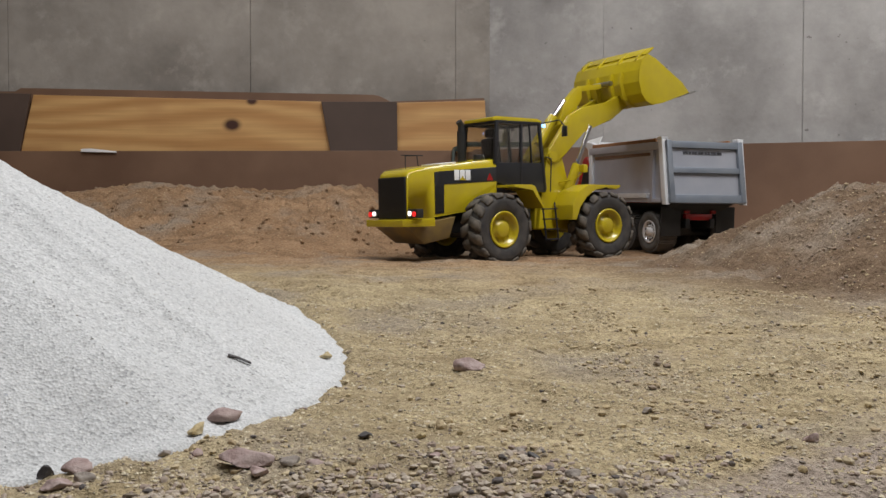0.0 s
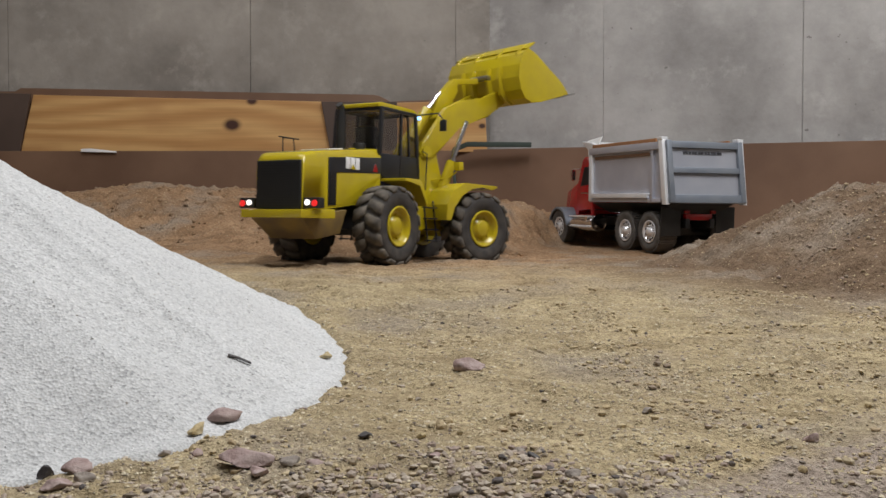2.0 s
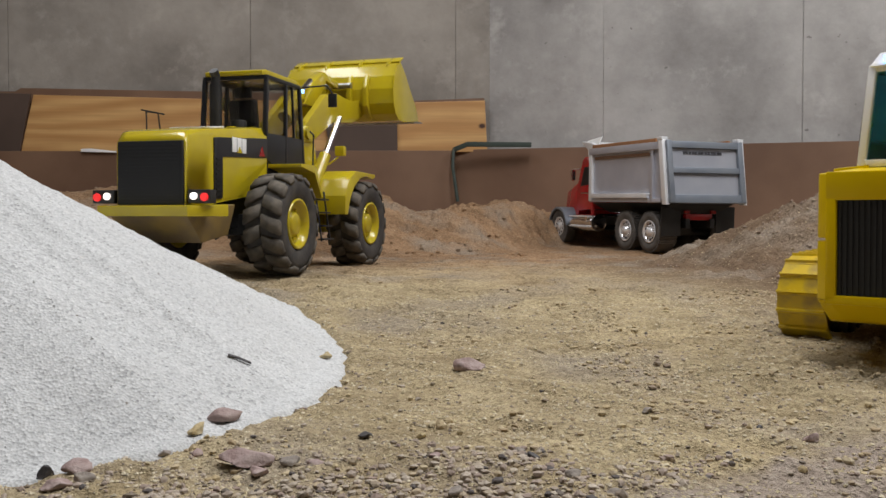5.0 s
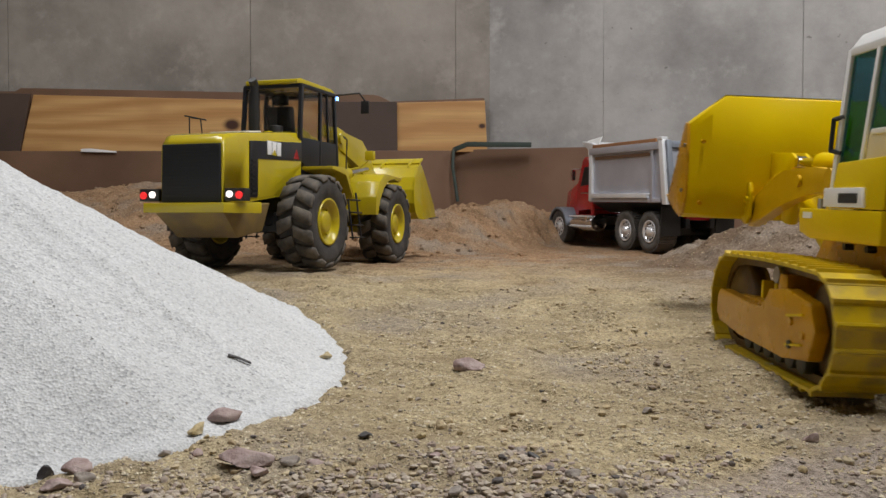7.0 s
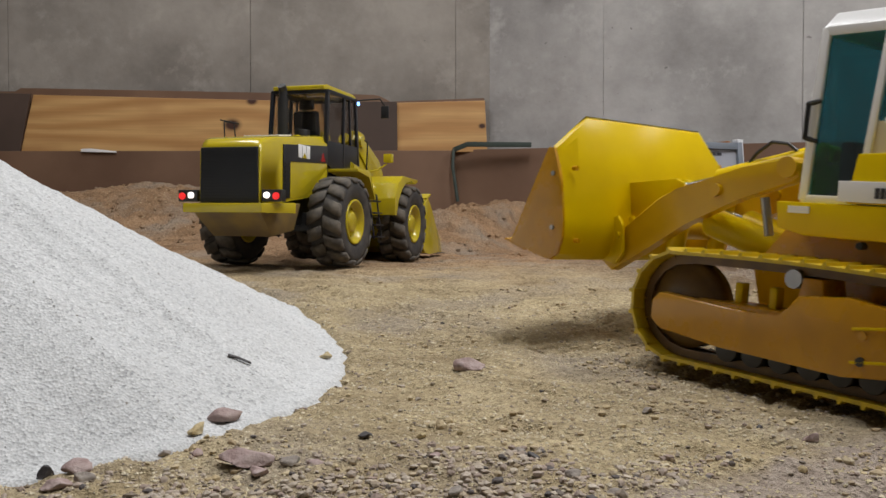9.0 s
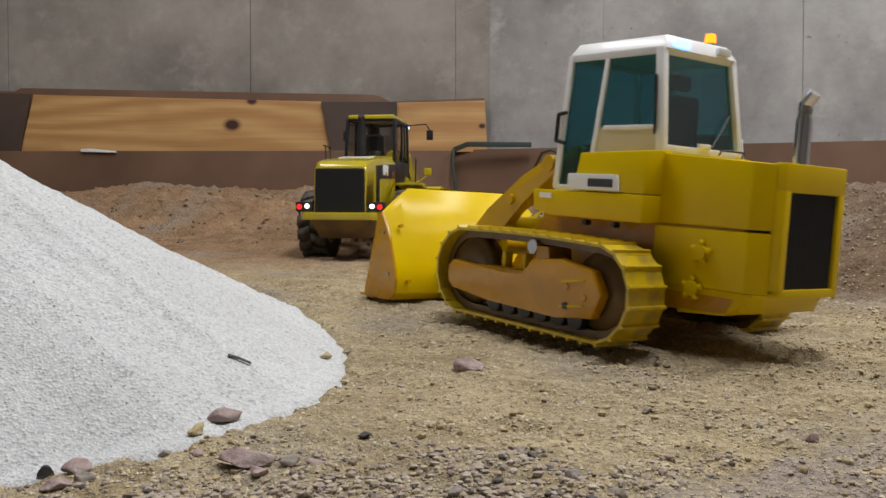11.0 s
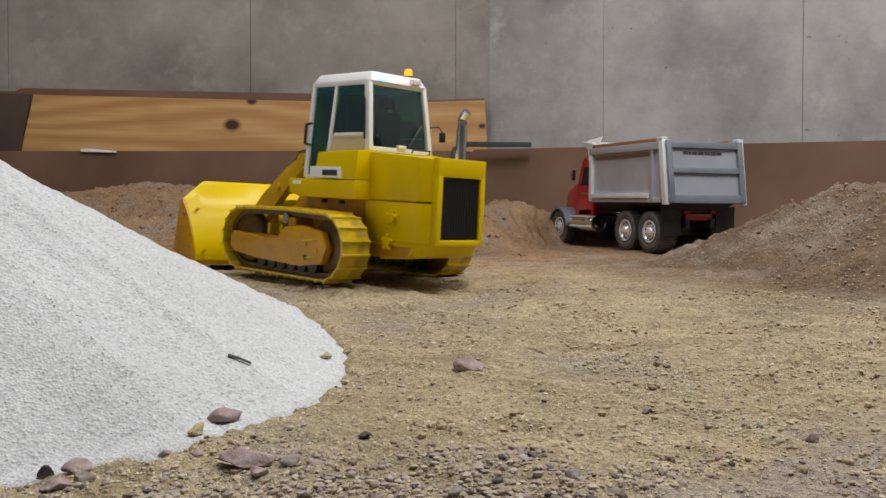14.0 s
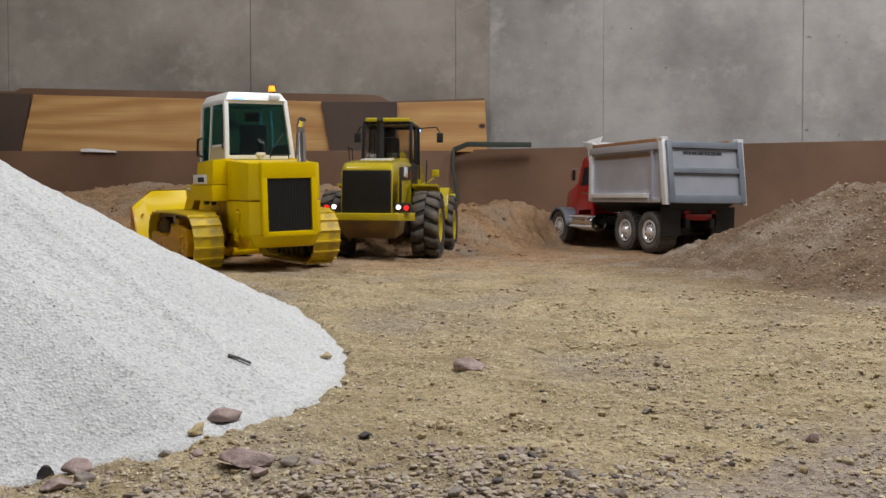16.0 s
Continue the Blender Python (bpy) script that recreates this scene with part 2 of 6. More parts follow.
RED = material("red_truck_paint", (0.52, 0.014, 0.020), 0.25, second=(0.45, 0.013, 0.018), scale=25.0, coat=0.4)
STEEL = material("bare_steel", (0.42, 0.41, 0.40), 0.35, 0.9, second=(0.30, 0.29, 0.27), scale=60.0)
RUST = material("rusty_inner_board", (0.36, 0.16, 0.06), 0.7, second=(0.26, 0.12, 0.05), scale=30.0)
TEAL_GLASS = glass_material("teal_tinted_glass", (0.36, 0.64, 0.68), 0.10)
CLEAR_GLASS = glass_material("cab_glass", (0.90, 0.89, 0.87), 0.07)
LAMP_WHITE = material("lit_headlamp", (1, 1, 1), 0.3, emit=(1.0, 0.90, 0.84), power=1.7)
LAMP_BLUE = material("lit_work_lamp", (0.5, 0.7, 1), 0.3, emit=(0.12, 0.35, 1.0), power=5.0)
LAMP_RED = material("lit_tail_lamp", (0.8, 0.02, 0.02), 0.3, emit=(1.0, 0.03, 0.03), power=0.6)
RED_LENS = material("red_lens", (0.30, 0.012, 0.01), 0.2)
LAMP_AMBER = material("lit_amber_beacon", (1, 0.3, 0.02), 0.3, emit=(1.0, 0.17, 0.005), power=3.4)
LETTER_WHITE = material("white_lettering", (0.8, 0.8, 0.8), 0.4)
LETTER_DARK = material("dark_lettering", (0.03, 0.03, 0.035), 0.5)
PAPER = material("white_paper", (0.8, 0.8, 0.8), 0.8)
GREEN = material("dark_green_strip", (0.028, 0.042, 0.034), 0.6, second=(0.04, 0.055, 0.045), scale=30)
STONE_RED = material("reddish_stone", (0.27, 0.185, 0.170), 0.8, second=(0.42, 0.33, 0.305), scale=130.0, bump=0.4, bump_scale=500)
STONE_GREY = material("grey_stone", (0.20, 0.17, 0.145), 0.85, second=(0.32, 0.28, 0.24), scale=130.0, bump=0.4, bump_scale=500)
STONE_TAN = material("tan_stone", (0.40, 0.30, 0.14), 0.85, second=(0.50, 0.42, 0.26), scale=130.0, bump=0.4, bump_scale=500)
STONE_DARK = material("dark_stone", (0.035, 0.032, 0.035), 0.6, second=(0.07, 0.06, 0.055), scale=130.0, bump=0.3, bump_scale=500)


def grit_material():
    m, nt, b = nodes_of("mixed_grit")
    g = nt.nodes.new("ShaderNodeNewGeometry")
    col = ramp(nt, g.outputs["Random Per Island"], [(0.0, (0.40, 0.33, 0.22)), (0.3, (0.58, 0.49, 0.30)), (0.55, (0.48, 0.40, 0.29)), (0.8, (0.66, 0.585, 0.42)), (0.94, (0.24, 0.19, 0.15))])
    nt.links.new(col, b.inputs["Base Color"])
    b.inputs["Roughness"].default_value = 0.9
    return m


def white_grit_material():
    m, nt, b = nodes_of("white_grit")
    g = nt.nodes.new("ShaderNodeNewGeometry")
    col = ramp(nt, g.outputs["Random Per Island"], [(0.0, (0.42, 0.42, 0.42)), (0.3, (0.58, 0.585, 0.585)), (0.93, (0.76, 0.76, 0.75)), (0.97, (0.24, 0.23, 0.22))])
    nt.links.new(col, b.inputs["Base Color"])
    b.inputs["Roughness"].default_value = 0.85
    return m


def gravel_material(name="mauve_grey_gravel", shade=1.0):
    m, nt, b = nodes_of(name)
    g = nt.nodes.new("ShaderNodeNewGeometry")
    col = ramp(nt, g.outputs["Random Per Island"], [(0.0, (0.34, 0.28, 0.225)), (0.25, (0.44, 0.375, 0.30)), (0.5, (0.30, 0.225, 0.185)), (0.7, (0.52, 0.45, 0.365)), (0.85, (0.42, 0.33, 0.21)), (0.97, (0.11, 0.095, 0.09))])
    v = nt.nodes.new("ShaderNodeTexCoord").outputs["Object"]
    col = mix(nt, col, ramp(nt, noise_of(nt, v, 600.0, 3), [(0.3, (0.8, 0.8, 0.8)), (0.7, (1.05, 1.05, 1.05))]), 1.0, "MULTIPLY")
    nt.links.new(col, b.inputs["Base Color"])
    b.inputs["Roughness"].default_value = 0.85
    return m


GRIT, WHITE_GRIT, GRAVEL = grit_material(), white_grit_material(), gravel_material()
CRUMB = gravel_material("tan_earth_crumb")
for e, c in zip(CRUMB.node_tree.nodes["Color Ramp"].color_ramp.elements, ((0.44, 0.34, 0.19), (0.52, 0.42, 0.25), (0.36, 0.27, 0.16), (0.58, 0.48, 0.31), (0.48, 0.40, 0.26), (0.27, 0.21, 0.15))):
    e.color = (*c, 1)
HEAP_GRAVEL = gravel_material("brown_heap_gravel")
HEAP_GRAVEL.node_tree.nodes["Color Ramp"].color_ramp.elements[1].color = (0.30, 0.215, 0.15, 1)
HEAP_GRAVEL.node_tree.nodes["Color Ramp"].color_ramp.elements[0].color = (0.22, 0.15, 0.10, 1)
HEAP_GRAVEL.node_tree.nodes["Color Ramp"].color_ramp.elements[3].color = (0.36, 0.28, 0.20, 1)


# ---- mesh tools ----
def part(name, bm, mat, parent=None, label="", m=None, smooth=True):
    for e in bm.edges:
        e.smooth = len(e.link_faces) != 2 or e.calc_face_angle(0) < 0.6
    for f in bm.faces:
        f.smooth = smooth
    bmesh.ops.recalc_face_normals(bm, faces=bm.faces)
    me = bpy.data.meshes.new(name)
    bm.to_mesh(me)
    bm.free()
    me.materials.append(mat)
    ob = new(name, me)
    ob.parent = parent
    if m is not None:
        ob.matrix_basis = m
    if label:
        ob["label"] = label
    return ob


def box(bm, c, s, bev=0.0, m=None):
    """A box at centre c of size s, with bevelled edges."""
    mm = Matrix.Translation(c) @ (m or Matrix()) @ Matrix.Diagonal((*s, 1))
    r = bmesh.ops.create_cube(bm, size=1, matrix=mm)["verts"]
    if bev:
        bmesh.ops.bevel(bm, geom=list({e for v in r for e in v.link_edges}), offset=bev, segments=2, profile=0.6, affect="EDGES")
    return bm


def loft(bm, a, b, bev=0.0):
    """A solid between two closed outlines of equally many points."""
    va, vb = [bm.verts.new(p) for p in a], [bm.verts.new(p) for p in b]
    n = len(a)
    fs = [bm.faces.new(va), bm.faces.new(vb[::-1])]
    fs += [bm.faces.new((va[i], vb[i], vb[(i + 1) % n], va[(i + 1) % n])) for i in range(n)]
    if bev:
        bmesh.ops.bevel(bm, geom=list({e for f in fs for e in f.edges}), offset=bev, segments=2, profile=0.6, affect="EDGES")
    return bm


def prism(bm, pts, y0, y1, bev=0.0):
    """A solid from an outline in x and z, between two values of y."""
    return loft(bm, [(x, y0, z) for x, z in pts], [(x, y1, z) for x, z in pts], bev)


def cyl(bm, p, q, r, r2=None, n=20, bev=0.0):
    p, q = Vector(p), Vector(q)
    d = q - p
    m = Matrix.Translation((p + q) / 2) @ d.to_track_quat("Z", "Y").to_matrix().to_4x4()
    vs = bmesh.ops.create_cone(bm, cap_ends=True, segments=n, radius1=r, radius2=r if r2 is None else r2, depth=d.length, matrix=m)["verts"]
    if bev:
        es = [e for e in {e for v in vs for e in v.link_edges} if abs((e.verts[0].co - e.verts[1].co).normalized().dot(d.normalized())) < 0.3]
        bmesh.ops.bevel(bm, geom=es, offset=bev, segments=2, profile=0.6, affect="EDGES")
    return bm


def tube(bm, pts, r, n=8):
    for p, q in zip(pts, pts[1:]):
        cyl(bm, p, q, r, n=n)
    for p in pts[1:-1]:
        bmesh.ops.create_uvsphere(bm, u_segments=n, v_segments=6, radius=r, matrix=Matrix.Translation(p))
    return bm


def beam(bm, p, q, w, d, up=(0, 1, 0), bev=0.0008):
    """A square bar from p to q, w wide along up and d deep."""
    p, q = Vector(p), Vector(q)
    z = (q - p).normalized()
    x = Vector(up).cross(z).normalized()
    y = z.cross(x)
    m = Matrix((x, y, z)).transposed().to_4x4()
    return box(bm, (p + q) / 2, (d, w, (q - p).length), bev, m)


def lathe(bm, prof, y_axis=True, n=40):
    """Turns an outline of (radius, y) round the y axis."""
    rings = [[bm.verts.new((r * math.cos(2 * math.pi * i / n), y, r * math.sin(2 * math.pi * i / n))) for i in range(n)] for r, y in prof]
    for a, b in zip(rings, rings[1:]):
        for i in range(n):
            bm.faces.new((a[i], a[(i + 1) % n], b[(i + 1) % n], b[i]))
    return bm


def B():
    return bmesh.new()


def text_mesh(name, body, size, mat, parent, m, label=""):
    c = bpy.data.curves.new(name, "FONT")
    c.body, c.size, c.extrude, c.align_x, c.align_y = body, size, 0.0004, "CENTER", "CENTER"
    ob = new(name, c)
    me = bpy.data.meshes.new_from_object(ob)
    bpy.data.objects.remove(ob)
    me.materials.append(mat)
    ob = new(name, me)
    ob.parent, ob.matrix_basis = parent, m
    if label:
        ob["label"] = label
    return ob


# ---- the ground and the heaps ----
def smooth_max(a, s):
    return s * np.logaddexp(0, a / s)


def bare_ground(x, y):
    """Height of the yard without its fine relief."""
    z = -0.085 * smooth_max(1.06 - y, 0.05)
    # earth heap beside the truck
    d = np.hypot((x - 0.82) * 1.0, (y - 1.20) * 0.95) + 0.03 * np.sin(9 * x + 4 * y)
    z = z + 0.43 * smooth_max(0.515 - d, 0.025) - 0.35 * smooth_max(0.275 - d, 0.04)
    # long ridge of loose earth along the back boards
    top = 0.085 + 0.055 * np.exp(-((x + 0.62) / 0.22) ** 2) + 0.045 * np.exp(-((x + 0.19) / 0.11) ** 2) + 0.012 * np.sin(14 * x)
    side = 1 / (1 + np.exp(-(x - 0.155) / 0.075))
    foot = 1.60 + 0.55 * side - 0.10 * np.exp(-((x + 0.3) / 0.2) ** 2)
    s = np.clip((y - foot) / (2.02 + 0.24 * side - foot), 0, 1)
    z = z + top * s * s * (3 - 2 * s)
    z = z + 0.009 * np.clip((y - 1.75) / 0.3, 0, 1) * side
    z = z + 0.018 * np.clip((y - 1.3) / 0.4, 0, 1) * np.exp(-((x + 0.45) / 0.25) ** 2)
    return z


def ground_z(x, y):
    v = Vector((x, y, 0))
    z = float(bare_ground(np.float64(x), np.float64(y)))
    heap = min(1.0, max(0.0, (math.hypot(x - 0.82, (y - 1.2) * 0.95) - 0.56) / -0.08)) + min(1.0, max(0.0, (y - 1.62 - 0.5 / (1 + math.exp(-(x - 0.155) / 0.075))) / 0.15))
    n1 = noise.fractal(v * 9, 1.0, 2.0, 4)
    n2 = noise.fractal(v * 45 + Vector((7, 3, 1)), 0.9, 2.0, 3)
    rut = math.sin((x * 0.83 + y * 0.55) * 70 + 2 * n1) * 0.0009 * max(0.0, noise.noise(v * 5 + Vector((3, 3, 3))) + 0.2)
    flat = max(0.0, 1.0 - heap)
    # long scraped grooves across the lane, and the cleat prints of the tracks
    along_lane, across = -0.82 * x + 0.57 * y, 0.57 * x + 0.82 * y
    groove = noise.fractal(Vector((along_lane * 3.5, across * 42, 2)), 0.8, 2.0, 2) * 0.0034
    s, q = -0.634 * (x - 0.281) + 0.773 * (y - 0.559), 0.773 * (x - 0.281) + 0.634 * (y - 0.559)
    cleat = 0.0
    for off, seed in ((0.028, 5), (-0.085, 9), (0.15, 12), (0.30, 15)):
        edge = abs(q - off - 0.02 * math.sin(2.2 * s + seed)) - 0.019
        if edge < 0.004:
            worn = max(0.0, min(1.0, 1.2 * noise.noise(Vector((s * 6, off * 40, seed))) + 0.75))
            cleat -= worn * (0.0014 + 0.0042 * max(0.0, math.sin(s * 2 * math.pi / 0.0205 + 0.25 * q / 0.019)) ** 2) * min(1.0, (0.004 - edge) / 0.004)
    relief = n1 * (0.0026 + 0.013 * heap) + n2 * (0.0024 + 0.007 * heap) + rut + flat * (groove + cleat)
    # pressed smooth under the white pile
    out = math.hypot(x - PILE[0], y - PILE[1])
    if out < 0.56:
        w = max(0.0, min(1.0, (pile_reach(math.atan2(y - PILE[1], x - PILE[0])) - out + 0.006) / 0.010))
        return z + (1 - w) * relief - 0.008 * w
    return z + relief


def build_ground():
    ys = np.concatenate([np.linspace(-2.4, 0.26, 24)[:-1], 0.26 + (2.36 - 0.26) * np.linspace(0, 1, 540) ** 1.45])
    u = np.linspace(-1, 1, 540)
    xs = np.sign(u) * (0.55 * np.abs(u) + 1.95 * np.abs(u) ** 4)
    pts = [(x, y, ground_z(x, y)) for y in ys for x in xs]
    nx = len(xs)
    fs = [(j * nx + i, j * nx + i + 1, (j + 1) * nx + i + 1, (j + 1) * nx + i) for j in range(len(ys) - 1) for i in range(nx - 1)]
    me = bpy.data.meshes.new("ground")
    me.from_pydata(pts, [], fs)
    me.polygons.foreach_set("use_smooth", np.ones(len(fs), bool))
    me.materials.append(SOIL)
    return tagged(new("ground", me), "tan packed earth yard with wheel ruts and loose earth heaps", "ground", kind="structure")


PILE = (-0.5304, 0.6709, 0.4208, 0.571)


def pile_reach(a):
    """How far the foot of the white pile lies from its axis, in the direction a."""
    return PILE[2] + 0.053 * math.exp(-(((a + 0.300) / 0.400) ** 2)) + 0.034 * math.exp(-(((a + 2.15) / 0.635) ** 2)) + 0.005 * noise.noise(Vector((a * 9, 0, 2))) + 0.003 * noise.fractal(Vector((a * 34, 0, 5)), 0.8, 2.0, 3)


def pile_z(x, y):
    d = math.hypot(x - PILE[0], y - PILE[1])
    a = math.atan2(y - PILE[1], x - PILE[0])
    r = pile_reach(a)
    h = PILE[3] * (r - d)
    h = h + 0.0056 * math.exp(-((r - d) / 0.0081) ** 2) - 0.05 * max(0.0, 0.09 - d)
    return float(bare_ground(np.float64(x), np.float64(y))) + h - 0.006 + 0.0030 * min(1.0, max(0.15, h / 0.03)) * noise.fractal(Vector((x, y, 0)) * 14, 1.0, 2.0, 4) + 0.0010 * noise.noise(Vector((x, y, 4)) * 170)


def build_pile():
    nr, na = 190, 520
    pts = [(PILE[0], PILE[1], pile_z(PILE[0], PILE[1]))]
    for i in range(1, nr):
        d = (PILE[2] + 0.075) * i / (nr - 1)
        for j in range(na):
            a = 2 * math.pi * j / na
            x, y = PILE[0] + d * math.cos(a), PILE[1] + d * math.sin(a)
            pts.append((x, y, pile_z(x, y)))
    fs = [(0, 1 + j, 1 + (j + 1) % na) for j in range(na)]
    for i in range(nr - 2):
        for j in range(na):
            a, b = 1 + i * na, 1 + (i + 1) * na
            fs.append((a + j, b + j, b + (j + 1) % na, a + (j + 1) % na))
    me = bpy.data.meshes.new("gravel_pile")
    me.from_pydata(pts, [], fs)
    me.polygons.foreach_set("use_smooth", np.ones(len(fs), bool))
    me.materials.append(CHALK)
    return tagged(new("gravel_pile", me), "large cone of crushed white stone heaped on the earth", "gravel pile", kind="stuff")


def pebble_field(name, places, mat, label, level=1):
    """Joins many small uneven stones, given as (x, y, z, size), into one mesh."""
    bm = bmesh.new()
    if level:
        bmesh.ops.create_icosphere(bm, subdivisions=1, radius=1)
    else:
        bmesh.ops.create_cone(bm, cap_ends=False, segments=4, radius1=1, radius2=0.0, depth=1.0)
        bmesh.ops.translate(bm, verts=bm.verts, vec=(0, 0, 0.3))
    base = np.array([v.co[:] for v in bm.verts])
    faces = np.array([[v.index for v in f.verts] for f in bm.faces])
    bm.free()
    rng = np.random.default_rng(5)
    vs, fs = [], []
    for k, (x, y, z, s) in enumerate(places):
        w = base * (1 + rng.uniform(-0.28, 0.28, (len(base), 1))) * (s * rng.uniform(0.7, 1.25), s * rng.uniform(0.6, 1.0), s * rng.uniform(0.45, 0.75))
        a = rng.uniform(0, 6.28)
        c, q = math.cos(a), math.sin(a)
        w = np.stack([w[:, 0] * c - w[:, 1] * q, w[:, 0] * q + w[:, 1] * c, w[:, 2]], 1) + (x, y, z + s * 0.2)
        vs.append(w)
        fs.append(faces + k * len(base))
    me = bpy.data.meshes.new(name)
    me.from_pydata(np.concatenate(vs).tolist(), [], np.concatenate(fs).tolist())
    me.materials.append(mat)
    return tagged(new(name, me), label, "gravel", kind="stuff")


def stone(x, y, size, flat, mat, label, turn=0.0, on_pile=False):
    bm = B()
    bmesh.ops.create_icosphere(bm, subdivisions=3, radius=1)
    off = Vector((x * 31, y * 17, size * 900))
    pick = random.Random(round(x * 7919 + y * 104729 + size * 1e6))
    cuts = [Vector((pick.uniform(-1, 1), pick.uniform(-1, 1), pick.uniform(-0.6, 1))).normalized() for _ in range(9)]
    for v in bm.verts:
        p = v.co.copy()
        for n in cuts:
            p -= max(0.0, p.dot(n) - 0.54) * n
        r = 1.12 + 0.25 * noise.noise(p * 1.1 + off) + 0.05 * noise.noise(p * 4 + off)
        v.co = Vector((p.x * size * 0.5, p.y * size * 0.38, p.z * size * 0.5 * flat)) * r
        if v.co.z < -0.1 * size:
            v.co.z = -0.1 * size
    z = max(ground_z(x, y), pile_z(x, y) if on_pile else -1)
    ob = part("stone", bm, mat, None, "", pose(x, y, z + 0.13 * size, 0, 0, turn))
    return tagged(ob, label, "stone", group="stones on the yard")


# ---- the room ----
def wall_piece(name, p, q, z0, z1, thick, mat, parent, label=""):
    """An upright slab whose front runs from p to q in plan; its thickness lies behind, to the left of p towards q."""
    p, q = Vector((*p, 0)), Vector((*q, 0))
    d = q - p
    n = Vector((-d.y, d.x, 0)).normalized()
    bm = B()
    a = [p, q, q + n * thick, p + n * thick]
    loft(bm, [(v.x, v.y, z0) for v in a], [(v.x, v.y, z1) for v in a], 0.0006)
    return part(name, bm, mat, parent, label, smooth=False)


def panel_wall(name, pts, z0, z1, label, gaps, mat):
    """A cast wall in panels with open joints between, before a darker backing."""
    root = tagged(new(name), label, "wall", kind="structure")
    for p, q, ga, gb in zip(pts, pts[1:], gaps, gaps[1:]):
        d = (Vector(q) - Vector(p)).normalized()
        wall_piece("panel", (p[0] + d.x * ga, p[1] + d.y * ga), (q[0] - d.x * gb, q[1] - d.y * gb), z0, z1, 0.08, mat, root)
        n = Vector((-d.y, d.x)).normalized() * 0.0025
        wall_piece("joint_backing", (p[0] + n.x, p[1] + n.y), (q[0] + n.x, q[1] + n.y), z0, z1, 0.06, mat, root)
    return root


CORNER = (0.118, 2.30)
TILT = radians(-15)


def along(s, off=0.0):
    """A place s along the oblique wall from the corner, off in front of it."""
    return (CORNER[0] + s * math.cos(TILT) + off * math.sin(TILT), CORNER[1] + s * math.sin(TILT) - off * math.cos(TILT))


def build_room():
    panel_wall("wall_north", [(-2.45, 2.30), (-1.72, 2.30), (-1.10, 2.30), (-0.487, 2.30), (0.032, 2.30), CORNER], -0.6, 1.7, "grey cast concrete wall with upright panel joints", (0.001, 0.001, 0.001, 0.0008, 0.0004, 0.0), DARK_CONCRETE)
    panel_wall("wall_oblique", [along(0), along(0.285), along(0.742), along(1.35), along(2.4)], -0.6, 1.7, "pale cast concrete wall with dark pits and joints", (0.0, 0.0003, 0.0014, 0.001, 0.001), CONCRETE)
    # walls and ceiling out of view, added to enclose and dim the bounced light
    for name, p, q in (("unseen_wall_west", (-2.4, -2.4), (-2.4, 2.36)), ("unseen_wall_east", (2.4, 1.75), (2.4, -2.4)), ("unseen_wall_south", (2.45, -2.4), (-2.45, -2.4))):
        tagged(wall_piece(name, p, q, -0.6, 1.7, 0.08, PLASTER, None), "unseen rendered wall added to close the room", "wall", kind="structure")
    bm = box(B(), (0, 0, 1.74), (5.0, 4.9, 0.06))
    tagged(part("ceiling", bm, PLASTER, smooth=False), "unseen ceiling added to close the room", "ceiling", kind="structure")


def leaning_board(name, pts, y, thick, mat, label, category="board"):
    bm = prism(B(), pts, y, y + thick, 0.0012)
    return tagged(part(name, bm, mat, None, smooth=False), label, category)


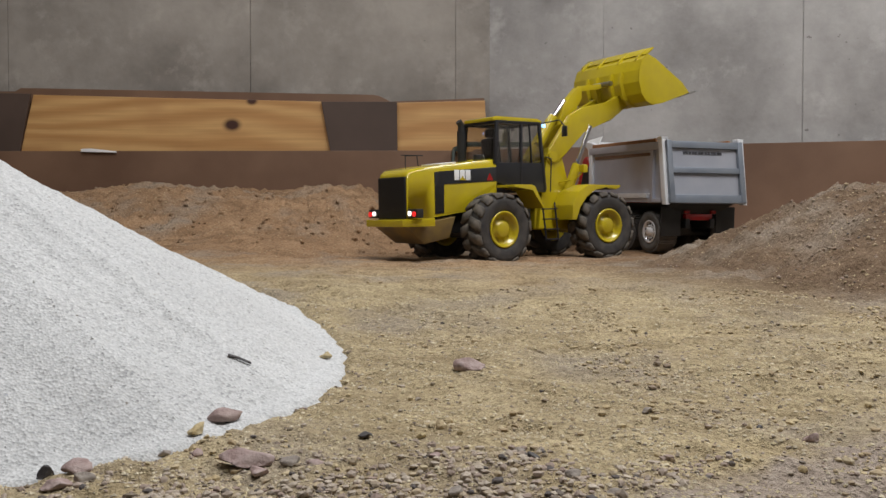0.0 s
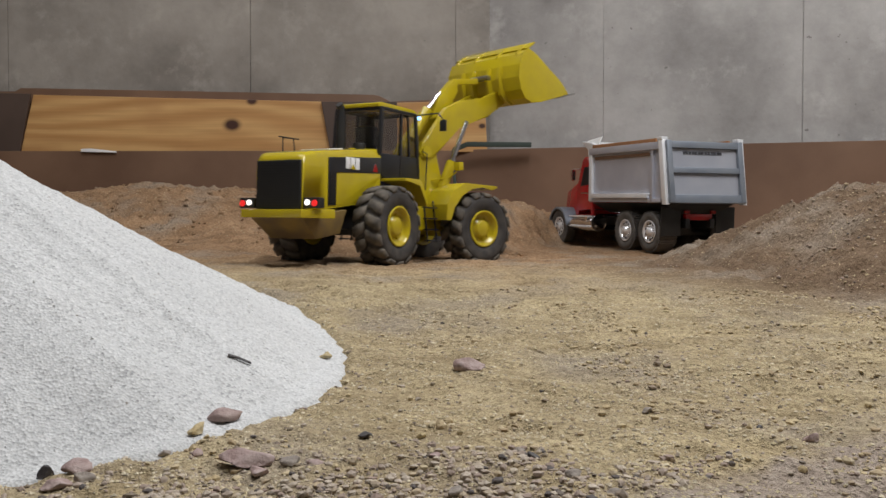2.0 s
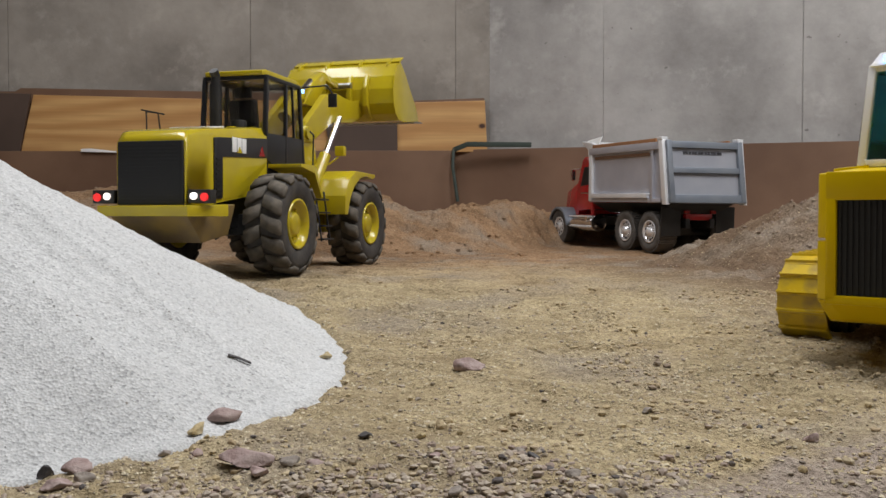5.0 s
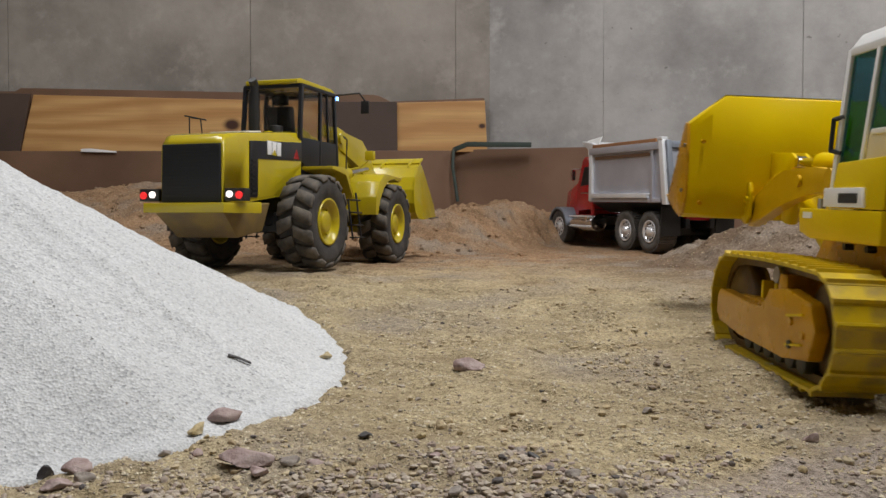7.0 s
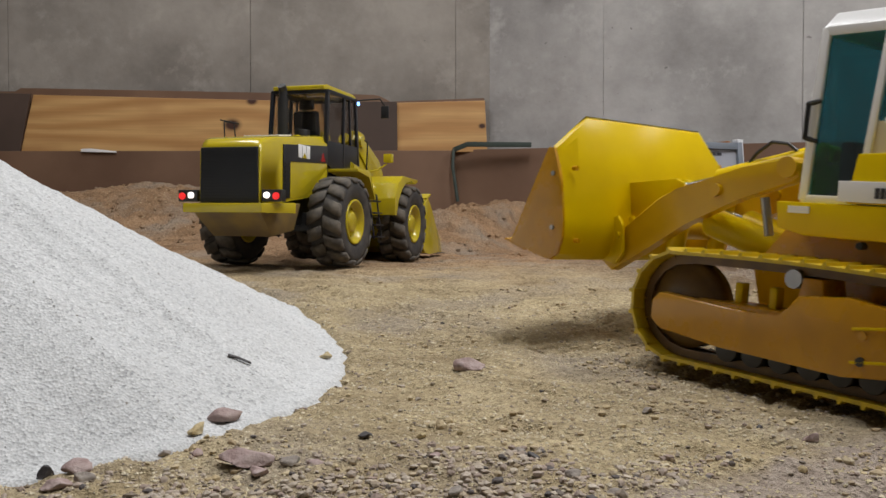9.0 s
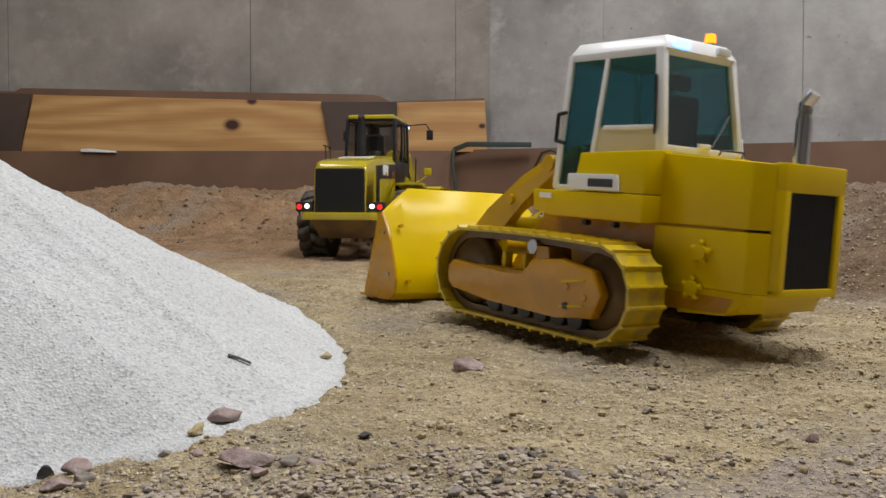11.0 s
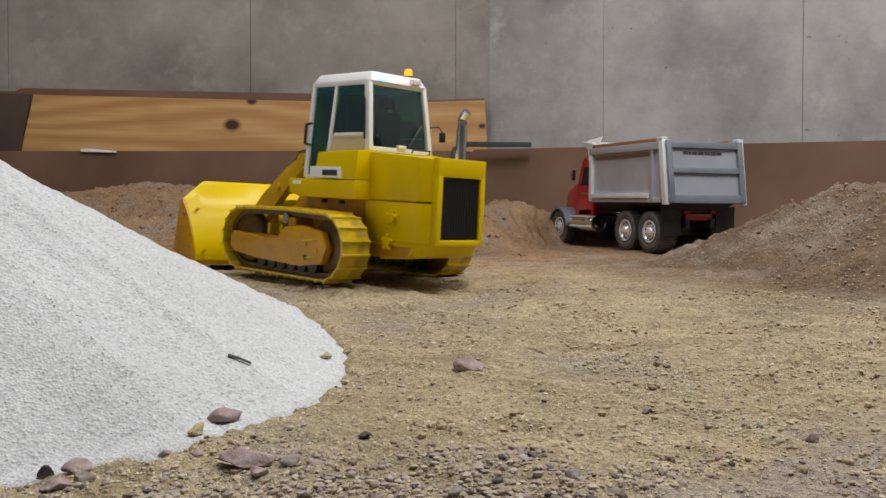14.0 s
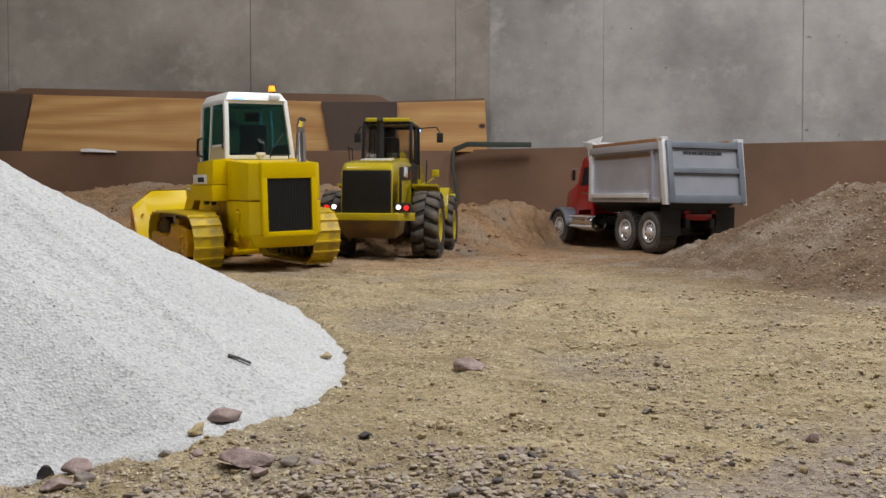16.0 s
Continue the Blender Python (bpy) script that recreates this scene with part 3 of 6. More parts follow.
def build_boards():
    def at(px, py, y):
        return ((px - 784) / 1600 * y, 0.055 + (400 - py) / 1600 * y)

    # low retaining sheets
    leaning_board("retaining_board", [(-2.2, -0.05), (0.028, -0.05), (0.028, 0.243), (-2.2, 0.240)], 2.262, 0.008, HARDBOARD, "brown hardboard retaining sheet standing behind the earth")
    p, q = along(-0.088, 0.034), along(2.1, 0.034)
    tagged(wall_piece("retaining_board", p, q, -0.05, 0.2465, 0.008, HARDBOARD, None), "brown hardboard retaining sheet along the pale wall", "board")
    # upper patchwork
    y = 2.286
    leaning_board("backing_board", [at(-300, 268, y), at(700, 268, y), at(690, 180, y), at(672, 171, y), at(660, 169, y), at(40, 157, y), at(30, 164, y), at(-300, 160, y)], y, 0.006, HARDBOARD, "dark brown hardboard strip behind the pine planks")
    leaning_board("backing_board", [at(660, 268, y), at(857, 268, y), at(857, 174, y), at(700, 180, y), at(660, 182, y)], y + 0.0065, 0.005, HARDBOARD, "brown hardboard strip in the corner")
    y = 2.276
    leaning_board("pine_plank", [at(38, 271, y), at(588, 271, y), at(572, 181, y), at(62, 169, y)], y, 0.008, pine_material("knotty_pine", [(at(412, 222, y)[0], at(412, 222, y)[1], 0.052 * 0.55), (at(447, 180, y)[0], at(447, 180, y)[1], 0.018)] ), "honey-coloured pine plank with a dark knot", "plank")
    leaning_board("pine_plank", [at(690, 271, y), at(862, 269, y), at(858, 179, y), at(700, 183, y)], y, 0.008, pine_material("short_pine", [(at(853, 224, y)[0], at(853, 224, y)[1], 0.012)]), "short honey-coloured pine plank in the corner", "plank")
    leaning_board("dark_board", [at(586, 271, y), at(704, 271, y), at(703, 182, y), at(570, 182, y)], y - 0.010, 0.008, DARKBOARD, "dark brown board offcut over the pine planks")
    leaning_board("dark_board", [at(-300, 271, y), at(40, 271, y), at(60, 168, y), at(-300, 162, y)], y - 0.010, 0.008, DARKBOARD, "dark brown board at the end of the plank")
    bm = prism(B(), [at(143, 264, 2.25), at(160, 263, 2.25), at(205, 268, 2.25), at(205, 270.5, 2.25), at(143, 269, 2.25)], 2.255, 2.268, 0.0008)
    tagged(part("paper_strip", bm, PAPER), "torn strip of white paper lying on the board edge", "paper")
    # folded green-black strip over the board end
    bm = B()
    beam(bm, (0.026, 2.246, 0.243), (0.06, 2.235, 0.256), 0.006, 0.012)
    beam(bm, (0.06, 2.235, 0.256), (0.215, 2.205, 0.252), 0.008, 0.012)
    tube(bm, [(0.026, 2.246, 0.243), (0.024, 2.236, 0.20), (0.036, 2.225, 0.115)], 0.0042, 10)
    tagged(part("rubber_strip", bm, GREEN), "dark green rubber edging bent over the boards", "strip")


# ---- shared vehicle pieces ----
def tyre_mesh(r, w, lugs, rim_r):
    bm = B()
    h = w / 2
    lathe(bm, [(rim_r, -h * 0.80), (rim_r + 0.004, -h * 0.93), (r * 0.80, -h), (r * 0.90, -h * 0.93), (r * 0.945, -h * 0.72), (r * 0.95, 0), (r * 0.945, h * 0.72), (r * 0.90, h * 0.93), (r * 0.80, h), (rim_r + 0.004, h * 0.93), (rim_r, h * 0.80)], n=56)
    return bm


def lug_mesh(r, w, lugs):
    """Chunky slanted tread bars, staggered on the two halves."""
    bm = B()
    h = w / 2
    for side in (-1, 1):
        for i in range(lugs):
            a0 = 2 * math.pi * (i + (0.5 if side > 0 else 0)) / lugs
            rows = []
            for y, ra, rb, lead, half in ((0.02 * w, 0.93, 1.0, -0.07, 0.125), (0.55 * h, 0.93, 1.0, 0.02, 0.145), (0.93 * h, 0.90, 0.975, 0.08, 0.150), (1.0 * h, 0.86, 0.905, 0.10, 0.120)):
                rows.append([(q * r * math.cos(a0 + lead + e * half), side * y, q * r * math.sin(a0 + lead + e * half)) for q, e in ((ra, -1.1), (rb, -0.9), (rb, 0.9), (ra, 1.1))])
            vs = [[bm.verts.new(p) for p in row] for row in rows]
            for a, b in zip(vs, vs[1:]):
                for k in range(4):
                    bm.faces.new((a[k], a[(k + 1) % 4], b[(k + 1) % 4], b[k]))
            bm.faces.new(vs[0])
            bm.faces.new(vs[-1])
    return bm


def loader_wheel(parent, side, label):
    w = part("wheel", tyre_mesh(0.0575, 0.046, 20, 0.029), RUBBER, parent, label)
    part("tread", lug_mesh(0.0590, 0.046, 15), TREAD, w, "dust-caked tread bars")
    bm = B()
    s = side
    lathe(bm, [(0.0295, s * 0.0195), (0.0295, s * 0.0215), (0.0265, s * 0.0215), (0.0250, s * 0.014), (0.0150, s * 0.010), (0.0135, s * 0.017), (0.0105, s * 0.0185), (0.0001, s * 0.0185)], n=36)
    lathe(bm, [(0.0295, -s * 0.0195), (0.0265, -s * 0.0215), (0.0200, -s * 0.006), (0.0001, -s * 0.006)], n=36)
    part("rim", bm, CAT_YELLOW, w, "yellow steel rim")
    bm = B()
    for k in range(10):
        a = 2 * math.pi * k / 10
        cyl(bm, (0.0185 * math.cos(a), s * 0.010, 0.0185 * math.sin(a)), (0.0185 * math.cos(a), s * 0.0135, 0.0185 * math.sin(a)), 0.0014, n=6)
    part("wheel_bolts", bm, CAT_YELLOW, w)
    return w


# ---- wheel loader: origin on the ground under the centre joint, x ahead, y to its left ----
def build_wheel_loader():
    root = tagged(new("wheel_loader"), "yellow articulated wheel loader model with black cab and raised bucket", "wheel loader")
    # chassis
    bm = B()
    box(bm, (-0.13, 0, 0.075), (0.23, 0.062, 0.045), 0.003)
    box(bm, (-0.119, 0, 0.057), (0.040, 0.15, 0.026), 0.005)
    cyl(bm, (0.0, 0, 0.045), (0.0, 0, 0.115), 0.013)
    box(bm, (-0.03, 0, 0.085), (0.07, 0.05, 0.05), 0.004)
    part("rear_frame", bm, BLACK, root, "black rear chassis")
    # hood: narrowing to the rear, sloping top
    def ring(x, hw, zt, zb, rr=0.007):
        return [(x, -hw, zb), (x, -hw, zt - rr), (x, -hw + rr * 0.5, zt - rr * 0.15), (x, -hw + rr * 1.4, zt), (x, hw - rr * 1.4, zt), (x, hw - rr * 0.5, zt - rr * 0.15), (x, hw, zt - rr), (x, hw, zb)]
    bm = B()
    stages = [(-0.2665, 0.0400, 0.1440, 0.070), (-0.2650, 0.0402, 0.1500, 0.070), (-0.2605, 0.0406, 0.1545, 0.070), (-0.2530, 0.0410, 0.1568, 0.072), (-0.215, 0.0425, 0.1615, 0.080)]
    for a, b in zip(stages, stages[1:]):
        loft(bm, ring(*a), ring(*b))
    loft(bm, ring(-0.215, 0.0425, 0.1615, 0.080, 0.009), ring(-0.088, 0.0430, 0.1750, 0.096, 0.012))
    bmesh.ops.remove_doubles(bm, verts=bm.verts, dist=0.0002)
    part("hood", bm, CAT_YELLOW, root, "yellow engine hood")
    # rear grille
    bm = B()
    loft(bm, [(-0.2690, y, z) for y, z in ((-0.0385, 0.078), (-0.0375, 0.1435), (0.0375, 0.1435), (0.0385, 0.078))], [(-0.260, y, z) for y, z in ((-0.0390, 0.078), (-0.0390, 0.144), (0.0390, 0.144), (0.0390, 0.078))], 0.001)
    g = part("rear_grille", bm, GRILLE, root, "black slatted radiator grille")
    for k in range(17):
        part("slat", box(B(), (-0.2692, 0, 0.0808 + k * 0.0037), (0.0006, 0.072, 0.0016)), GRILLE, g, smooth=False)
    # bright plate put here for the white glare on the hood
    part("hood_glare", box(B(), (-0.175, 0.0, 0.1662), (0.034, 0.050, 0.0022), 0.0008, pose(0, 0, 0, 0, -6, 0)), ALU_BRIGHT, root, "pale plate standing in for glare on the hood top", pose(0, 0, 0, 0, 0, 0))
    # black side bands
    for s in (-1, 1):
        bm = B()
        prism(bm, [(-0.2150, 0.085), (-0.1975, 0.086), (-0.1975, 0.132), (-0.0885, 0.137), (-0.0885, 0.1605), (-0.205, 0.1520), (-0.2150, 0.1510)], s * 0.0425, s * 0.0440, 0.0004)
        b = part("side_band", bm, NAVY, root, "black side band with ventilation louvres")
        for k in range(8):
            part("louvre", box(B(), (-0.2062, s * 0.0445, 0.090 + k * 0.0055), (0.012, 0.001, 0.0022)), BLACK, b, smooth=False)
        # maker's mark kept as plain light block with an amber wedge
        bm = B()
        for x0 in (-0.1720, -0.1605, -0.1490):
            box(bm, (x0, s * 0.0446, 0.1465), (0.0098, 0.0010, 0.0165), 0.0003)
        part("maker_mark", bm, LETTER_WHITE, b, "white block mark")
        bm = prism(B(), [(-0.1665, 0.1380), (-0.1545, 0.1380), (-0.1605, 0.1450)], s * 0.0450, s * 0.0456)
        part("mark_wedge", bm, CAT_YELLOW, b, smooth=False)
        bm = prism(B(), [(-0.110, 0.138), (-0.096, 0.138), (-0.103, 0.150)], s * 0.0440, s * 0.0446)
        part("red_flash", bm, RED_LENS, b, smooth=False)
        # rear fender with step
        bm = B()
        prism(bm, [(-0.088, 0.1300), (-0.050, 0.1300), (-0.042, 0.1270), (-0.022, 0.092), (-0.026, 0.090), (-0.047, 0.1215), (-0.088, 0.1255)], s * 0.044, s * 0.088, 0.001)
        part("rear_fender", bm, CAT_YELLOW, root)
        bm = B()
        prism(bm, [(-0.195, 0.085), (-0.150, 0.090), (-0.088, 0.1300), (-0.088, 0.137), (-0.195, 0.132)], s * 0.040, s * 0.0432, 0.0006)
        part("side_panel", bm, CAT_YELLOW, root)
        # ladder
        bm = B()
        for x in (-0.014, 0.014):
            beam(bm, (x, s * 0.083, 0.035), (x, s * 0.074, 0.100), 0.002, 0.003)
        for k in range(4):
            box(bm, (0, s * (0.083 - 0.0022 * k), 0.038 + 0.017 * k), (0.030, 0.010, 0.002), 0.0005)
        part("ladder", bm, NAVY, root, "black access ladder")
    # counterweight and bumper
    bm = B()
    loft(bm, [(-0.284, -0.052, 0.066), (-0.284, 0.052, 0.066), (-0.284, 0.052, 0.077), (-0.284, -0.052, 0.077)], [(-0.236, -0.072, 0.066), (-0.236, 0.072, 0.066), (-0.236, 0.072, 0.079), (-0.236, -0.072, 0.079)], 0.0015)
    part("bumper", bm, CAT_YELLOW, root, "yellow bumper plate")
    # dust brown, made darker for the shade below the bumper
    bm = B()
    loft(bm, [(-0.272, -0.045, 0.066), (-0.236, -0.040, 0.038), (-0.236, 0.040, 0.038), (-0.272, 0.045, 0.066)], [(-0.180, -0.050, 0.080), (-0.190, -0.046, 0.046), (-0.190, 0.046, 0.046), (-0.180, 0.050, 0.080)], 0.0015)
    part("counterweight", bm, DUSTY_SHADED_YELLOW, root, "dusty yellow counterweight with its shade in the colour")
    for s in (-1, 1):
        bm = box(B(), (-0.262, s * 0.056, 0.0865), (0.012, 0.026, 0.014), 0.0012)
        p = part("lamp_housing", bm, BLACK, root)
        part("headlamp", cyl(B(), (-0.2685, s * 0.0505, 0.0868), (-0.2705, s * 0.0505, 0.0868), 0.0037, n=16), LAMP_WHITE, p, "lit white rear work lamp")
        part("tail_lamp", cyl(B(), (-0.2685, s * 0.0625, 0.0858), (-0.2702, s * 0.0625, 0.0858), 0.0042, n=16), LAMP_RED, p, "glowing red tail lamp")
    # exhaust stack, pre-cleaner, handrail
    bm = B()
    cyl(bm, (-0.122, 0.006, 0.164), (-0.122, 0.006, 0.222), 0.0072)
    tube(bm, [(-0.122, 0.006, 0.220), (-0.122, 0.006, 0.232), (-0.127, 0.006, 0.238)], 0.0055, 12)
    part("exhaust_pipe", bm, BLACK, root, "black exhaust stack")
    part("filler_cap", cyl(B(), (-0.118, -0.012, 0.164), (-0.118, -0.012, 0.173), 0.0055, n=16, bev=0.001), CAT_YELLOW, root)
    part("air_cleaner", cyl(B(), (-0.100, -0.012, 0.160), (-0.100, -0.012, 0.182), 0.010, n=20, bev=0.002), BLACK, root, "black intake drum")
    bm = tube(B(), [(-0.215, 0.038, 0.155), (-0.213, 0.040, 0.181), (-0.190, 0.040, 0.182), (-0.188, 0.038, 0.158)], 0.0009, 6)
    part("handrail", bm, BLACK, root, "thin black handrail")
    part("handrail", tube(B(), [(-0.222, 0.040, 0.182), (-0.178, 0.040, 0.182)], 0.0009, 6), BLACK, root, "thin black handrail")
    # cab
    zt, zb = 0.2355, 0.122
    bm = B()
    for s in (-1, 1):
        beam(bm, (-0.084, s * 0.041, zt), (-0.090, s * 0.042, 0.165), 0.005, 0.006)
        beam(bm, (0.011, s * 0.041, zt), (0.022, s * 0.042, zb), 0.004, 0.006)
        beam(bm, (-0.030, s * 0.041, zt), (-0.034, s * 0.042, zb), 0.004, 0.005)
        beam(bm, (-0.012, s * 0.0412, zt), (-0.008, s * 0.0422, 0.168), 0.003, 0.0025)
        beam(bm, (-0.086, s * 0.041, zt), (0.012, s * 0.041, zt), 0.005, 0.005)
    beam(bm, (-0.084, -0.041, zt), (-0.084, 0.041, zt), 0.005, 0.005, (1, 0, 0))
    beam(bm, (0.011, -0.041, zt), (0.011, 0.041, zt), 0.005, 0.005, (1, 0, 0))
    cab = part("cab_frame", bm, NAVY, root, "black cab pillars")
    for s in (-1, 1):
        bm = prism(B(), [(-0.088, 0.136), (-0.036, 0.118), (0.024, 0.118), (0.019, 0.168), (-0.088, 0.168)], s * 0.0405, s * 0.0432, 0.0006)
        part("door_panel", bm, NAVY, cab)
        bm = prism(B(), [(-0.085, 0.168), (-0.034, 0.168), (-0.031, 0.234), (-0.083, 0.234)], s * 0.0408, s * 0.0413)
        part("side_glass", bm, CLEAR_GLASS, cab, smooth=False)
        bm = prism(B(), [(-0.032, 0.168), (0.017, 0.168), (0.010, 0.234), (-0.029, 0.234)], s * 0.0408, s * 0.0413)
        part("door_glass", bm, CLEAR_GLASS, cab, smooth=False)
    bm = loft(B(), [(-0.0862, -0.0385, 0.168), (-0.0862, 0.0385, 0.168), (-0.0842, 0.0385, 0.233), (-0.0842, -0.0385, 0.233)], [(-0.0857, -0.0385, 0.168), (-0.0857, 0.0385, 0.168), (-0.0837, 0.0385, 0.233), (-0.0837, -0.0385, 0.233)])
    part("rear_glass", bm, CLEAR_GLASS, cab, smooth=False)
    bm = loft(B(), [(0.0205, -0.0385, 0.130), (0.0205, 0.0385, 0.130), (0.0112, 0.0385, 0.233), (0.0112, -0.0385, 0.233)], [(0.0210, -0.0385, 0.130), (0.0210, 0.0385, 0.130), (0.0117, 0.0385, 0.233), (0.0117, -0.0385, 0.233)])
    part("windscreen", bm, CLEAR_GLASS, cab, smooth=False)
    bm = B()
    box(bm, (-0.035, 0, 0.122), (0.105, 0.078, 0.008), 0.001)
    box(bm, (-0.045, 0, 0.145), (0.040, 0.040, 0.040), 0.004)
    box(bm, (-0.062, 0, 0.185), (0.014, 0.036, 0.054), 0.005, pose(0, 0, 0, 0, -8, 0))
    box(bm, (-0.064, 0, 0.220), (0.010, 0.020, 0.014), 0.003)
    cyl(bm, (-0.002, 0, 0.130), (-0.008, 0, 0.172), 0.003)
    part("seat", bm, NAVY, cab, "black driver's seat and console")
    bm = B()
    prism(bm, [(-0.090, 0.2375), (-0.090, 0.243), (-0.080, 0.2455), (0.010, 0.2445), (0.020, 0.241), (0.020, 0.2365)], -0.03855, 0.03855, 0.0015)
    part("cab_roof", bm, CAT_YELLOW, cab, "flat yellow cab roof")
    for s in (-1, 1):
        part("work_lamp", box(B(), (0.022, s * 0.0405, 0.2325), (0.004, 0.005, 0.005), 0.001), LAMP_BLUE if s < 0 else NAVY, cab, "bluish lit work lamp" if s < 0 else "unlit work lamp")
        bm = tube(B(), [(0.014, s * 0.043, 0.236), (0.030, s * 0.072, 0.240), (0.036, s * 0.078, 0.230)], 0.0011, 6)
        box(bm, (0.036, s * 0.078, 0.221), (0.003, 0.012, 0.018), 0.001)
        part("mirror", bm, BLACK, cab, "black mirror on a thin arm")
        bm = tube(B(), [(0.024, s * 0.054, 0.118), (0.026, s * 0.055, 0.175), (0.012, s * 0.056, 0.178)], 0.0011, 6)
        part("grab_rail", bm, BLACK, cab)
    # front half, turning about the joint
    front = part("front_frame", B(), CAT_YELLOW, root, "yellow front frame and loader tower")
    bm = B()
    prism(bm, [(0.016, 0.055), (0.135, 0.050), (0.140, 0.085), (0.090, 0.100), (0.066, 0.192), (0.040, 0.196), (0.024, 0.120)], -0.034, -0.022, 0.0015)
    prism(bm, [(0.016, 0.055), (0.135, 0.050), (0.140, 0.085), (0.090, 0.100), (0.066, 0.192), (0.040, 0.196), (0.024, 0.120)], 0.022, 0.034, 0.0015)
    box(bm, (0.075, 0, 0.075), (0.12, 0.05, 0.045), 0.003)
    box(bm, (0.048, 0, 0.150), (0.010, 0.05, 0.05), 0.002)
    box(bm, (0.119, 0, 0.057), (0.036, 0.15, 0.024), 0.005)
    for s in (-1, 1):
        cyl(bm, (0.046, s * 0.020, 0.180), (0.046, s * 0.040, 0.180), 0.009, n=16)
    me = front.data
    bmesh.ops.recalc_face_normals(bm, faces=bm.faces)
    bm.to_mesh(me)
    bm.free()
    for s in (-1, 1):
        bm = B()
        arc = [(0.119 + 0.0660 * math.cos(radians(a)), 0.0585 + 0.0660 * math.sin(radians(a))) for a in range(70, 171, 10)]
        prism(bm, [(0.152, 0.1245)] + arc + [(0.048, 0.070), (0.044, 0.070), (0.046, 0.095), (0.060, 0.118), (0.082, 0.1300), (0.152, 0.1280)], s * 0.036, s * 0.092, 0.0008)
        part("front_fender", bm, CAT_YELLOW, front, "yellow front fender")
        bm = tube(B(), [(0.060, s * 0.036, 0.135), (0.085, s * 0.05, 0.140), (0.090, s * 0.062, 0.150)], 0.0013, 6)
        box(bm, (0.092, s * 0.064, 0.158), (0.010, 0.014, 0.014), 0.002)
        part("front_lamp", bm, CAT_YELLOW, front, "yellow front lamp on a bracket")
    # boom: origin at its pivot pin, x towards the bucket
    bm = B()
    for s in (-1, 1):
        prism(bm, [(-0.012, -0.010), (0.010, -0.016), (0.085, 0.000), (0.150, -0.016), (0.215, -0.014), (0.224, -0.004), (0.218, 0.010), (0.160, 0.014), (0.110, 0.036), (0.075, 0.040), (0.000, 0.012), (-0.012, 0.006)], s * 0.026, s * 0.036, 0.0018)
        cyl(bm, (0.212, s * 0.022, -0.002), (0.212, s * 0.042, -0.002), 0.009, n=16)
    box(bm, (0.105, 0, 0.016), (0.022, 0.054, 0.022), 0.004)
    boom = part("boom", bm, CAT_YELLOW, root, "yellow lift boom")
    bm = B()
    prism(bm, [(0.060, 0.030), (0.090, 0.020), (0.135, 0.042), (0.146, 0.058), (0.138, 0.064), (0.100, 0.055)], -0.008, 0.008, 0.002)
    part("tilt_lever", bm, CAT_YELLOW, boom, "yellow centre tilt lever")
    bm = cyl(B(), (0.010, 0, 0.020), (0.066, 0, 0.045), 0.009, n=18)
    part("tilt_cylinder", bm, CAT_YELLOW, boom)
    part("tilt_rod", cyl(B(), (0.064, 0, 0.044), (0.104, 0, 0.056), 0.0042, n=14), CHROME, boom, "chrome piston rod")
    part("tilt_link", beam(B(), (0.138, 0, 0.060), (0.190, 0, 0.036), 0.008, 0.010), CAT_YELLOW, boom)
    for s in (-1, 1):
        part("lift_rod", cyl(B(), (0.018, s * 0.041, -0.050), (0.098, s * 0.041, 0.002), 0.0040, n=14), CHROME, boom, "chrome lift piston rod")
        part("lift_cylinder", cyl(B(), (-0.012, s * 0.041, -0.070), (0.035, s * 0.041, -0.039), 0.0085, n=18), CAT_YELLOW, boom)
    # bucket: origin at its hinge pins
    bucket = build_bucket(root, 0.090, CAT_YELLOW)
    wheels = []
    for x in (-0.119, 0.119):
        for s in (-1, 1):
            wheels.append((loader_wheel(root, s, "dusty black tyre on a yellow rim"), x, s * 0.0775))
    return root, front, boom, bucket, wheels


